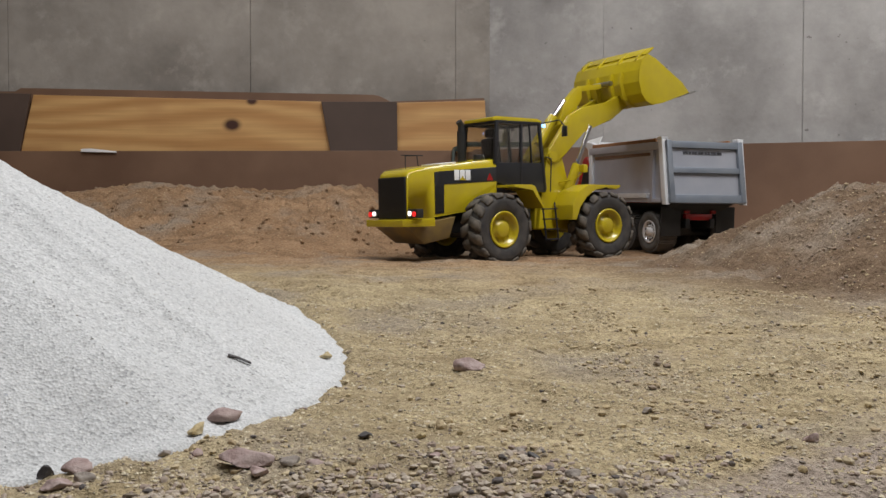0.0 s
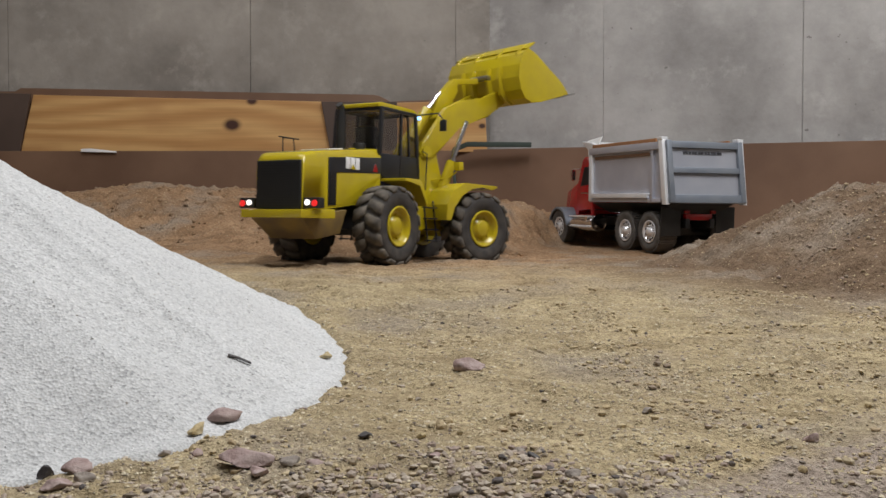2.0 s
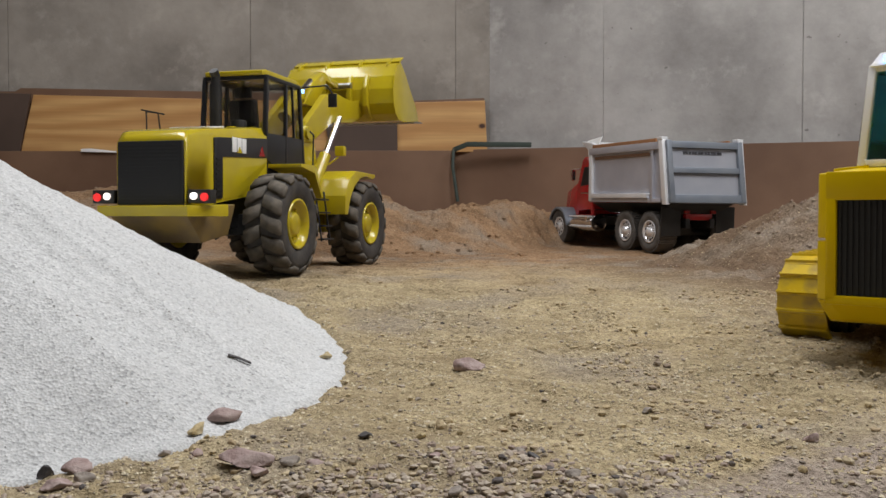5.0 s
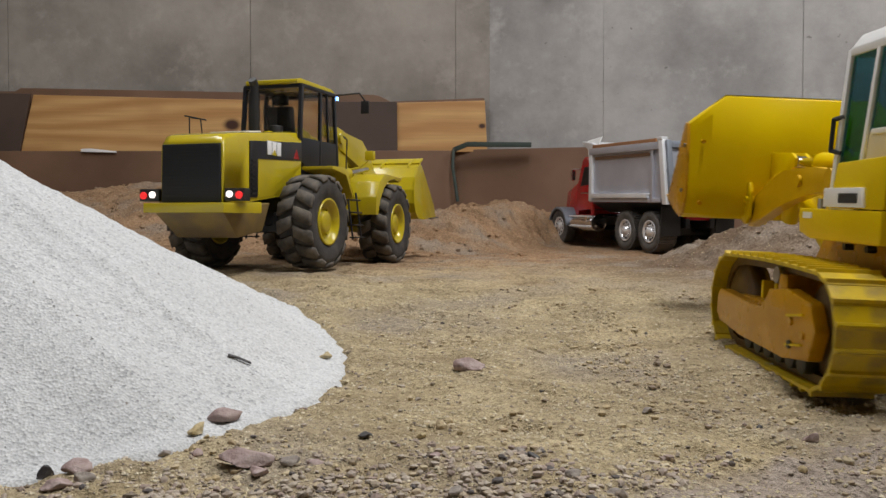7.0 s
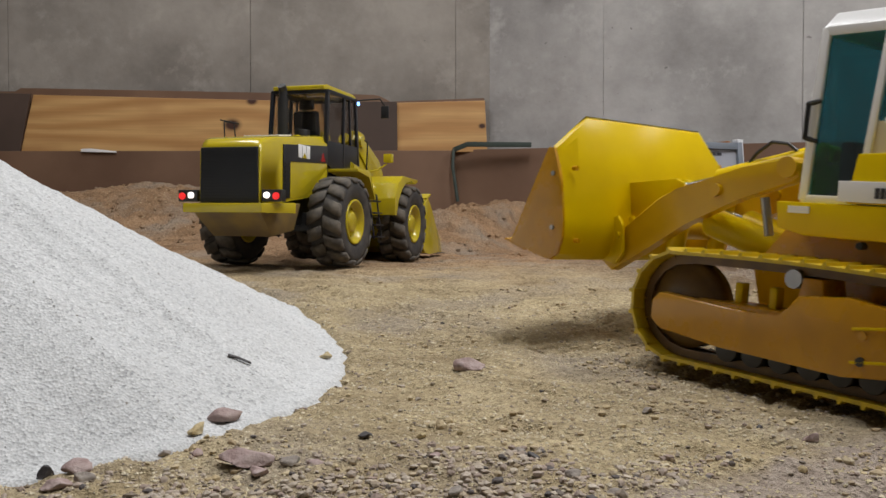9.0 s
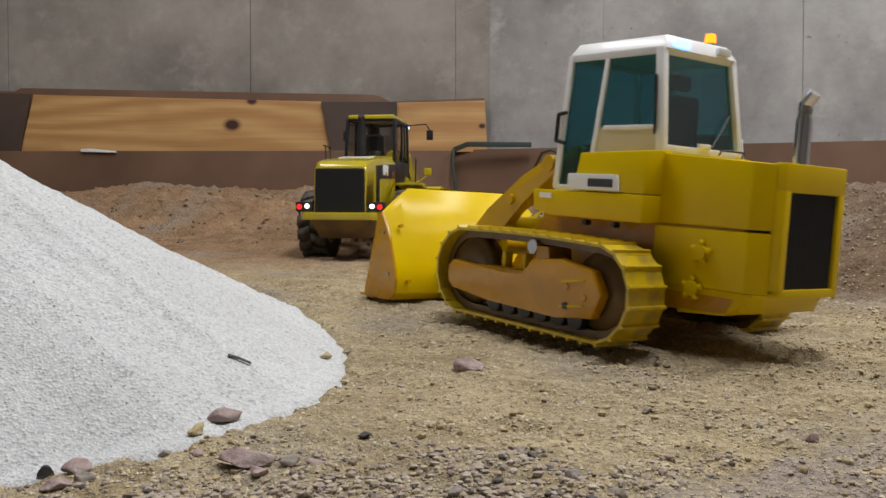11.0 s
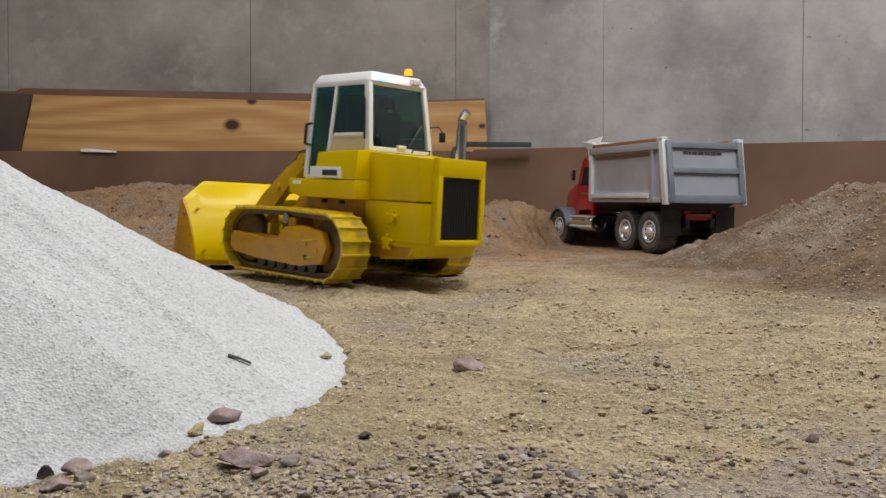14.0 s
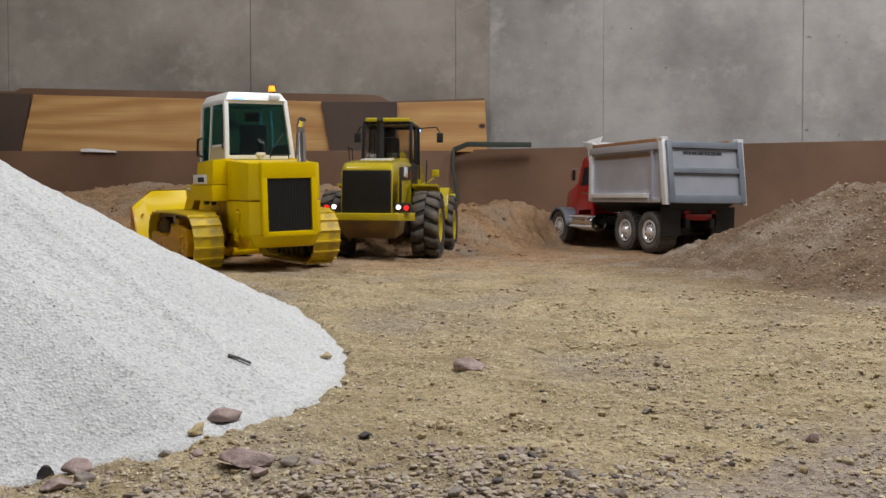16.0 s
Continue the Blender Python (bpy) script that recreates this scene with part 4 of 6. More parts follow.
def build_bucket(root, hw, paint):
    out = [(0.094, -0.022), (0.024, -0.024), (0.000, -0.022), (-0.014, -0.012), (-0.021, 0.004), (-0.021, 0.026), (-0.014, 0.046), (-0.002, 0.062), (0.014, 0.068)]
    inn = [(0.014, 0.064), (0.001, 0.058), (-0.010, 0.043), (-0.016, 0.025), (-0.016, 0.006), (-0.010, -0.008), (0.002, -0.017), (0.024, -0.019), (0.094, -0.0195)]
    bucket = part("bucket", prism(B(), out + inn, -hw, hw, 0.0006), paint, root, "yellow loading bucket with a ribbed back")
    for s in (-1, 1):
        bm = prism(B(), out + [(0.030, 0.056), (0.082, 0.000)], s * (hw - 0.003), s * (hw + 0.0012), 0.0008)
        part("side_plate", bm, paint, bucket)
    part("cutting_edge", prism(B(), [(0.070, -0.0245), (0.112, -0.0240), (0.112, -0.0225), (0.070, -0.0215)], -hw - 0.001, hw + 0.001), STEEL, bucket, "worn steel cutting edge", smooth=False)
    for y in (-0.047, -0.020, 0.020, 0.047):
        bm = prism(B(), [(0.004, -0.020), (0.004, 0.010), (-0.018, 0.048), (-0.029, 0.028), (-0.029, 0.000), (-0.012, -0.020)], y - 0.0035, y + 0.0035, 0.0008)
        part("rib", bm, paint, bucket)
    part("hinge_pin", cyl(B(), (-0.026, -0.024, 0.032), (-0.026, 0.024, 0.032), 0.0045, n=14), STEEL, bucket)
    for y in (-0.075, -0.028, 0.028, 0.075):
        part("spill_rib", prism(B(), [(-0.004, 0.060), (0.014, 0.066), (0.030, 0.074), (0.026, 0.076), (0.010, 0.071), (-0.002, 0.065)], y - 0.002, y + 0.002, 0.0005), paint, bucket)
    part("spill_guard", prism(B(), [(0.012, 0.066), (0.032, 0.0745), (0.031, 0.077), (0.010, 0.069)], -hw, hw, 0.0005), paint, bucket)
    return bucket


# ---- crawler loader: origin on the ground between the tracks, x ahead, y to its left ----
def track_path(n):
    """Evenly spaced places and headings round the chain: (x, z, angle)."""
    pts = []
    xf, xr, r = 0.097, -0.053, 0.033
    for i in range(200):
        pts.append((xr + (xf - xr) * i / 200, 2 * r + 0.002 + 0.0016 * math.sin(math.pi * i / 200), 0))
    for i in range(120):
        a = math.pi / 2 - math.pi * i / 120
        pts.append((xf + (r + 0.001) * math.cos(a), r + 0.001 + (r + 0.001) * math.sin(a), 0))
    for i in range(200):
        pts.append((xf - (xf - xr) * i / 200, 0.0, 0))
    for i in range(120):
        a = -math.pi / 2 - math.pi * i / 120
        pts.append((xr + (r + 0.001) * math.cos(a), r + 0.001 + (r + 0.001) * math.sin(a), 0))
    p = np.array([q[:2] for q in pts + pts[:1]])
    s = np.concatenate([[0], np.cumsum(np.hypot(*np.diff(p, axis=0).T))])
    out = []
    for k in range(n):
        t = s[-1] * k / n
        x, z = np.interp(t, s, p[:, 0]), np.interp(t, s, p[:, 1])
        e = (t + 0.004) % s[-1]
        x2, z2 = np.interp(e, s, p[:, 0]), np.interp(e, s, p[:, 1])
        out.append((x, z, math.degrees(math.atan2(-(z2 - z), x2 - x))))
    return out


def build_crawler():
    root = tagged(new("crawler_loader"), "yellow tracked loader model with white cab and amber beacon", "crawler loader")
    # hull between the tracks
    bm = B()
    prism(bm, [(-0.136, 0.046), (-0.126, 0.028), (0.030, 0.022), (0.070, 0.030), (0.078, 0.062), (0.050, 0.096), (-0.136, 0.096)], -0.0435, 0.0435, 0.002)
    part("hull", bm, TRACK_DUST_SHADE, root, "dusty yellow hull")
    # engine housing
    def plan(z, rear, side, fx):
        return [(fx, side, z), (-0.141, side, z), (rear, side - 0.011, z), (rear, -side + 0.011, z), (-0.141, -side, z), (fx, -side, z)]
    bm = B()
    loft(bm, plan(0.0300, -0.1405, 0.0380, -0.062), plan(0.0440, -0.1510, 0.0465, -0.062), 0.0012)
    loft(bm, plan(0.0440, -0.1510, 0.0465, -0.062), plan(0.0845, -0.1510, 0.0465, -0.062), 0.0012)
    part("engine_base", bm, TRACK_YELLOW, root, "yellow lower engine housing")
    bm = B()
    a, b = plan(0.0862, -0.1510, 0.0465, -0.062), plan(0.1300, -0.1510, 0.0460, -0.062)
    b = [(x, y, 0.1300 + (x + 0.1510) * 0.072) for x, y, z in b]
    loft(bm, a, b, 0.0016)
    part("engine_hood", bm, TRACK_YELLOW, root, "yellow engine hood")
    bm = B()
    prism(bm, [(-0.147, 0.044), (-0.125, 0.027), (-0.085, 0.024), (-0.085, 0.044)], -0.043, 0.043, 0.0012)
    part("belly_plate", bm, TRACK_YELLOW, root)
    # rear frame round the grille
    bm = B()
    for c, s in (((-0.1535, 0, 0.1215), (0.009, 0.070, 0.019)), ((-0.1535, 0, 0.0455), (0.009, 0.070, 0.006)), ((-0.1535, 0.0315, 0.079), (0.009, 0.007, 0.070)), ((-0.1535, -0.0315, 0.079), (0.009, 0.007, 0.070))):
        box(bm, c, s, 0.001)
    part("grille_frame", bm, TRACK_YELLOW, root, "yellow radiator surround")
    bm = box(B(), (-0.1545, 0, 0.080), (0.002, 0.0565, 0.066))
    g = part("grille", bm, GRILLE, root, "black ribbed radiator grille", smooth=False)
    for k in range(15):
        part("slat", box(B(), (-0.1558, -0.0259 + k * 0.0037, 0.080), (0.0010, 0.0016, 0.0635)), GRILLE, g, smooth=False)
    # bolted covers on the hull sides
    for s in (-1, 1):
        for x, z in ((-0.105, 0.068), (-0.100, 0.043)):
            bm = B()
            cyl(bm, (x, s * 0.046, z), (x, s * 0.050, z), 0.0055, n=18, bev=0.0008)
            for k in range(5):
                a = 2 * math.pi * k / 5 + 0.4
                bmesh.ops.create_uvsphere(bm, u_segments=10, v_segments=6, radius=0.0024, matrix=Matrix.Translation((x + 0.0068 * math.cos(a), s * 0.0478, z + 0.0068 * math.sin(a))))
            part("bolted_cover", bm, TRACK_YELLOW, root)
        # side tanks
        bm = B()
        prism(bm, [(-0.066, 0.0850), (0.030, 0.0850), (0.048, 0.0890), (0.050, 0.1050), (-0.066, 0.1050)], s * 0.030, s * 0.0660, 0.0015)
        t = part("side_tank", bm, TRACK_YELLOW, root, "yellow side tank")
        bm = B()
        loft(bm, [(-0.066, s * 0.0655, 0.1055), (0.006, s * 0.0645, 0.1055), (0.002, s * 0.0625, 0.1345), (-0.066, s * 0.0635, 0.1365)], [(-0.066, s * 0.038, 0.1055), (0.006, s * 0.038, 0.1055), (0.002, s * 0.038, 0.1355), (-0.066, s * 0.038, 0.1385)], 0.0012)
        part("tank_top", bm, TRACK_YELLOW, t)
        bm = prism(B(), [(-0.044, 0.1065), (0.010, 0.1065), (0.010, 0.1185), (-0.040, 0.1185)], s * 0.0640, s * 0.0668, 0.0004)
        p = part("name_plate", bm, WHITE, t, "white plate with unreadable dark bars")
        for k in range(8):
            part("plate_bar", box(B(), (-0.036 + k * 0.0032, s * 0.0671, 0.1120), (0.0024, 0.0006, 0.0060)), LETTER_DARK, p, smooth=False)
        part("type_plate", box(B(), (0.034, s * 0.0664, 0.1005), (0.014, 0.0008, 0.0042)), WHITE, t, "small pale type plate", smooth=False)
        for x in (-0.030, 0.0):
            part("foot_bolt", cyl(B(), (x, s * 0.050, 0.0815), (x, s * 0.056, 0.0815), 0.0022, n=10), BLACK, t)
    # cab
    zb, zt = 0.1065, 0.2130
    def c(x, s, z):
        k = (z - zb) / (zt - zb)
        return (x, s * (0.0460 - 0.0065 * k), z)
    bm = B()
    for s in (-1, 1):
        beam(bm, c(0.0440, s, zb), c(0.0415, s, zt), 0.0045, 0.0055)
        beam(bm, c(0.0085, s, zb), c(0.0010, s, zt), 0.0040, 0.0045)
        beam(bm, c(-0.0610, s, 0.137), c(-0.0505, s, zt), 0.0055, 0.0075)
        beam(bm, c(-0.052, s, zt - 0.002), c(0.041, s, zt - 0.002), 0.0045, 0.0055)
        beam(bm, c(0.0090, s, zb + 0.001), c(0.044, s, zb + 0.001), 0.0040, 0.0050)
        beam(bm, c(-0.002, s, 0.155), c(-0.056, s, 0.155), 0.0035, 0.0035)
    for x0, x1, z0, z1 in ((-0.0610, -0.0610, 0.1395, 0.1395), (-0.0505, -0.0505, zt - 0.002, zt - 0.002), (0.0405, 0.0405, zt - 0.002, zt - 0.002), (0.044, 0.044, zb + 0.001, zb + 0.001)):
        beam(bm, c(x0, -1, z0), c(x1, 1, z1), 0.0055, 0.0055, (1, 0, 0))
    cab = part("cab_frame", bm, WHITE, root, "white cab pillars and rails")
    for s in (-1, 1):
        y = lambda z: s * (0.0460 - 0.0065 * (z - zb) / (zt - zb))
        def pane(pts, thick):
            return loft(B(), [(x, y(z), z) for x, z in pts], [(x, y(z) - s * thick, z) for x, z in pts])
        part("lower_panel", pane([(-0.060, 0.134), (0.0065, 0.134), (0.0050, 0.155), (-0.057, 0.155)], 0.002), CREAM, cab, "cream side panel", smooth=False)
        part("side_window", pane([(-0.056, 0.156), (0.0045, 0.156), (0.0010, 0.210), (-0.050, 0.210)], 0.0006), TEAL_GLASS, cab, "teal tinted side window", smooth=False)
        part("door_window", pane([(0.0090, 0.109), (0.0425, 0.109), (0.0400, 0.210), (0.0025, 0.210)], 0.0006), TEAL_GLASS, cab, "teal tinted door window", smooth=False)
        part("door_handle", tube(B(), [(0.040, s * 0.0440, 0.143), (0.045, s * 0.0490, 0.145), (0.045, s * 0.0480, 0.166), (0.040, s * 0.0430, 0.168)], 0.0016, 8), BLACK, cab, "black door handle")
        part("grab_handle", tube(B(), [(-0.053, s * 0.0440, 0.150), (-0.056, s * 0.0475, 0.153), (-0.051, s * 0.0445, 0.192), (-0.047, s * 0.0410, 0.194)], 0.0010, 8), BLACK, cab, "black grab rail")
    def cross(x0, z0, x1, z1):
        q = lambda x, z: [(x, -(0.0435 - 0.0065 * (z - zb) / (zt - zb)), z), (x, 0.0435 - 0.0065 * (z - zb) / (zt - zb), z)]
        a = q(x0, z0) + q(x1, z1)[::-1]
        return loft(B(), a, [(x + 0.0006, y, z) for x, y, z in a])
    part("rear_window", cross(-0.0600, 0.142, -0.0510, 0.209), TEAL_GLASS, cab, "teal tinted rear window", smooth=False)
    part("windscreen", cross(0.0440, 0.110, 0.0415, 0.209), TEAL_GLASS, cab, "teal tinted windscreen", smooth=False)
    bm = B()
    loft(bm, [(-0.056, -0.0415, 0.2120), (0.045, -0.0415, 0.2120), (0.045, 0.0415, 0.2120), (-0.056, 0.0415, 0.2120)], [(-0.050, -0.0355, 0.2230), (0.039, -0.0355, 0.2230), (0.039, 0.0355, 0.2230), (-0.050, 0.0355, 0.2230)], 0.0018)
    roof = part("cab_roof", bm, WHITE, cab, "chamfered white cab roof")
    bm = B()
    box(bm, (-0.012, 0, 0.110), (0.09, 0.080, 0.004), 0.0005)
    box(bm, (-0.018, 0, 0.132), (0.036, 0.038, 0.030), 0.004)
    box(bm, (-0.038, 0, 0.160), (0.010, 0.036, 0.045), 0.004)
    box(bm, (-0.036, 0, 0.192), (0.008, 0.020, 0.012), 0.003)
    box(bm, (0.030, 0, 0.128), (0.012, 0.05, 0.034), 0.004)
    part("seat", bm, NAVY, root, "dark driver's seat and console")
    for y in (-0.024, 0.024):
        part("roof_lamp", box(B(), (-0.0555, y, 0.2170), (0.004, 0.014, 0.0055), 0.0008), LAMP_BLUE if y > 0 else ALU_BRIGHT, root, "bluish lit roof lamp" if y > 0 else "unlit roof lamp")
        part("front_roof_lamp", box(B(), (0.0435, y, 0.2175), (0.005, 0.013, 0.006), 0.0008), ALU_BRIGHT, root, "unlit front roof lamp")
    bm = cyl(B(), (-0.040, -0.027, 0.2230), (-0.040, -0.027, 0.2255), 0.0050, n=16)
    p = part("beacon", bm, BLACK, root, "amber flashing beacon")
    part("beacon_lens", cyl(B(), (-0.040, -0.027, 0.2255), (-0.040, -0.027, 0.2330), 0.0046, 0.0036, n=16, bev=0.001), LAMP_AMBER, p, "glowing amber lens")
    part("wiper", tube(B(), [(-0.0615, -0.012, 0.1435), (-0.0610, -0.022, 0.156), (-0.0585, -0.034, 0.170)], 0.0009, 6), BLACK, root, "black rear wiper")
    part("wiper_motor_box", box(B(), (-0.0635, 0.0, 0.1435), (0.004, 0.012, 0.004), 0.0008), WHITE, root, "small white wiper box")
    part("hood_rail", tube(B(), [(-0.070, -0.010, 0.138), (-0.072, -0.010, 0.1415), (-0.074, -0.034, 0.1415), (-0.073, -0.034, 0.137)], 0.0008, 6), BLACK, root)
    # exhaust
    bm = B()
    cyl(bm, (-0.125, -0.030, 0.132), (-0.125, -0.030, 0.166), 0.0058, n=20)
    tube(bm, [(-0.125, -0.030, 0.164), (-0.125, -0.030, 0.176), (-0.131, -0.030, 0.184)], 0.0048, 14)
    part("exhaust_pipe", bm, CHROME, root, "chrome exhaust pipe with a cut-off end")
    part("exhaust_clamp", cyl(B(), (-0.125, -0.030, 0.169), (-0.1255, -0.030, 0.1735), 0.0048, n=18), STEEL, root)
    # undercarriage
    places = track_path(38)
    shoe_me = None
    for s in (-1, 1):
        y0 = s * 0.0790
        bm = B()
        prism(bm, [(0.106, 0.018), (0.114, 0.024), (0.114, 0.036), (0.108, 0.042), (0.045, 0.038), (0.020, 0.037), (0.010, 0.052), (-0.020, 0.055), (-0.054, 0.050), (-0.064, 0.034), (-0.056, 0.016), (-0.020, 0.012), (0.060, 0.014)], y0 + s * 0.010, y0 + s * 0.0195, 0.002)
        f = part("track_frame", bm, TRACK_DUST_SHADE, root, "dusty orange-yellow track frame")
        bm = B()
        box(bm, (0.020, y0, 0.034), (0.13, 0.024, 0.014), 0.002)
        prism(bm, [(-0.004, 0.040), (0.016, 0.040), (0.012, 0.062), (0.0, 0.062)], y0 - 0.012, y0 + 0.012, 0.001)
        part("inner_frame", bm, TRACK_DUST_SHADE, f)
        for x, r in ((0.097, 0.0285), (-0.053, 0.0285)):
            bm = B()
            lathe(bm, [(0.004, y0 - 0.008), (r - 0.006, y0 - 0.008), (r - 0.004, y0 - 0.006), (r, y0 - 0.006), (r, y0 + 0.006), (r - 0.004, y0 + 0.006), (r - 0.006, y0 + 0.008), (0.008, y0 + 0.009), (0.001, y0 + 0.010)], n=32)
            for v in bm.verts:
                v.co.x, v.co.z = v.co.x + x, v.co.z + 0.035
            part("idler" if x > 0 else "sprocket", bm, GREASY, f)
        for k in range(6):
            x = 0.058 - k * 0.0185
            part("roller", cyl(B(), (x, y0 - 0.014, 0.0125), (x, y0 + 0.014, 0.0125), 0.0078, n=18, bev=0.001), BLACK, f)
        part("carrier_roller", cyl(B(), (0.018, y0 - 0.012, 0.0605), (0.018, y0 + 0.012, 0.0605), 0.0055, n=16), STEEL, f)
        for x in (0.034, 0.058):
            part("carrier_post", box(B(), (x, y0 + s * 0.002, 0.047), (0.005, 0.008, 0.013), 0.001), TRACK_YELLOW, f)
        for z in (0.0405, 0.0225):
            part("cover_bar", box(B(), (-0.036, y0 + s * 0.0200, z), (0.024, 0.0016, 0.0016), 0.0004, pose(0, 0, 0, 0, 8, 0)), TRACK_YELLOW, f)
        for x, z in ((-0.030, 0.036), (-0.048, 0.030), (-0.030, 0.022)):
            part("frame_bolt", cyl(B(), (x, y0 + s * 0.019, z), (x, y0 + s * 0.0208, z), 0.0026, n=12), BLACK if z < 0.03 else TRACK_DUST_SHADE, f)
        bm = B()
        for q in (-1, 1):
            for (xa, za, aa), (xb, zb2, ab) in zip(places, places[1:] + places[:1]):
                beam(bm, (xa * 0.965 + 0.0006, y0 + q * 0.006, 0.0345 + (za - 0.0345) * 0.90), (xb * 0.965 + 0.0006, y0 + q * 0.006, 0.0345 + (zb2 - 0.0345) * 0.90), 0.004, 0.006, (0, 1, 0), 0.0)
        chain = part("track_chain", bm, GREASY, root, "dark greasy track chain", smooth=False)
        if shoe_me is None:
            bm = B()
            prism(bm, [(-0.0072, -0.0010), (0.0064, -0.0010), (0.0076, 0.0002), (0.0064, 0.0012), (-0.0036, 0.0010), (-0.0044, 0.0032), (-0.0060, 0.0032), (-0.0066, 0.0010), (-0.0078, 0.0004)], -0.0185, 0.0185)
            first = part("track_shoe", bm, SHOE_YELLOW, chain, "worn yellow track shoe", smooth=False)
            shoe_me = first.data
        for k, (x, z, a) in enumerate(places):
            if k == 0 and s == -1:
                ob = first
            else:
                ob = new("track_shoe", shoe_me)
                ob.parent = chain
                ob["label"] = "worn yellow track shoe"
            ob.matrix_basis = pose(x, y0, z, 0, a, 0)
    for s in (-1, 1):
        part("axle", cyl(B(), (-0.045, s * 0.045, 0.037), (-0.045, s * 0.072, 0.037), 0.010, n=20), GREASY, root, "greasy stub axle")
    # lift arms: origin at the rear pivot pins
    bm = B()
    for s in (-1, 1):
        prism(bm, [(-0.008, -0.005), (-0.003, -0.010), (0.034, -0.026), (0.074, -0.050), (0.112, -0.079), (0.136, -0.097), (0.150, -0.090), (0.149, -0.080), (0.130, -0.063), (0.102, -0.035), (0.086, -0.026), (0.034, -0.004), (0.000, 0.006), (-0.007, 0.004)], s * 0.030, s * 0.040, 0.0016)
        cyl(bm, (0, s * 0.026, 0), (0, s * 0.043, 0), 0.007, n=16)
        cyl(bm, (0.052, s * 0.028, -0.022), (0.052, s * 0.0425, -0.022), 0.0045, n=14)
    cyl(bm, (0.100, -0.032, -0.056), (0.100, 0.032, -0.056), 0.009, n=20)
    arms = part("lift_frame", bm, ARM_SHADED_YELLOW, root, "lift arms in shade-toned orange-yellow with a cross tube")
    for s in (-1, 1):
        part("hose", tube(B(), [(0.006, s * 0.022, 0.010), (0.014, s * 0.024, 0.015), (0.026, s * 0.024, 0.015), (0.038, s * 0.022, 0.006), (0.044, s * 0.022, -0.004)], 0.0012, 8), BLACK, arms, "black hydraulic hose")
        part("lift_cylinder", cyl(B(), (0.006, s * 0.021, -0.056), (0.066, s * 0.021, -0.046), 0.0105, n=20, bev=0.002), TRACK_YELLOW, arms)
        part("lift_rod", cyl(B(), (0.064, s * 0.021, -0.0463), (0.086, s * 0.021, -0.0425), 0.0042, n=14), CHROME, arms, "chrome lift piston rod")
        part("arm_boss", cyl(B(), (0.088, s * 0.024, -0.030), (0.092, s * 0.024, -0.072), 0.0070, n=16, bev=0.0015), TRACK_YELLOW, arms)
        part("return_rod", cyl(B(), (0.016, s * 0.036, -0.022), (0.008, s * 0.036, -0.046), 0.0030, n=12), STEEL, arms, "dark steel rod")
    # tilt rams: the barrel swings on the hull, the rod on the bucket
    rams = []
    for s in (-1, 1):
        bm = cyl(B(), (0, 0, 0), (0.084, 0, 0), 0.0080, n=20, bev=0.0012)
        cyl(bm, (0, -0.005, 0), (0, 0.005, 0), 0.006, n=14)
        barrel = part("tilt_cylinder", bm, TRACK_YELLOW, root)
        bm = cyl(B(), (0, 0, 0), (-0.090, 0, 0), 0.0036, n=14)
        cyl(bm, (0, -0.005, 0), (0, 0.005, 0), 0.0050, n=14)
        rams.append((barrel, part("tilt_rod", bm, CHROME, root, "chrome piston rod"), s * 0.018))
    # bucket: origin at its hinge pins, level on the ground
    hw = 0.097
    back = [(0.058, -0.0125), (0.028, -0.0130), (0.012, -0.0120), (0.005, -0.0050), (0.004, 0.0080), (0.008, 0.0210), (0.019, 0.0470)]
    rim = [(0.034, 0.0670), (0.0395, 0.0910)]

    def section(y, top):
        x, z = rim[top]
        outer = [(px, y, pz) for px, pz in back] + [(x, y, z)]
        return outer + [(px + 0.0028, y, pz + 0.0018) for px, y, pz in reversed(outer)]

    bm = B()
    cuts = [section(-hw, 0), section(-hw + 0.030, 1), section(hw - 0.030, 1), section(hw, 0)]
    for a, b in zip(cuts, cuts[1:]):
        loft(bm, a, b)
    bmesh.ops.remove_doubles(bm, verts=bm.verts, dist=0.00005)
    bucket = part("bucket", bm, TRACK_YELLOW, root, "large plain yellow bucket with clipped top corners")
    for s in (-1, 1):
        # the plate's shade is in its darker orange
        bm = prism(B(), back + [(0.034, 0.0680), (0.040, 0.0670)], s * (hw - 0.001), s * (hw + 0.002), 0.0007)
        part("side_plate", bm, TRACK_DUST_SHADE, bucket, "three-cornered side plate in shade-toned orange")
        for x, z in ((0.016, 0.012), (0.028, 0.050)):
            part("bolt", cyl(B(), (x, s * (hw + 0.0015), z), (x, s * (hw + 0.0036), z), 0.0018, n=10), STEEL, bucket)
        for x, y, z in ((0.0225, 0.086, 0.0560), (0.0035, 0.086, 0.0060)):
            part("bolt", cyl(B(), (x, s * y, z), (x - 0.004, s * y, z + 0.001), 0.0018, n=10), TRACK_DUST_SHADE, bucket)
    part("cutting_edge", prism(B(), [(0.042, -0.0145), (0.066, -0.0140), (0.066, -0.0125), (0.042, -0.0100)], -hw - 0.001, hw + 0.001), TRACK_DUST_SHADE, bucket, smooth=False)
    for y in (-0.043, -0.027, 0.027, 0.043):
        part("hinge_lug", prism(B(), [(0.010, -0.011), (0.012, 0.022), (0.006, 0.026), (-0.001, 0.020), (-0.008, 0.000), (-0.003, -0.010)], y - 0.0014, y + 0.0014, 0.0005), TRACK_YELLOW, bucket)
        part("lug_pin", cyl(B(), (0.001, y - 0.004, 0.012), (0.001, y + 0.004, 0.012), 0.0026, n=12), TRACK_YELLOW, bucket)
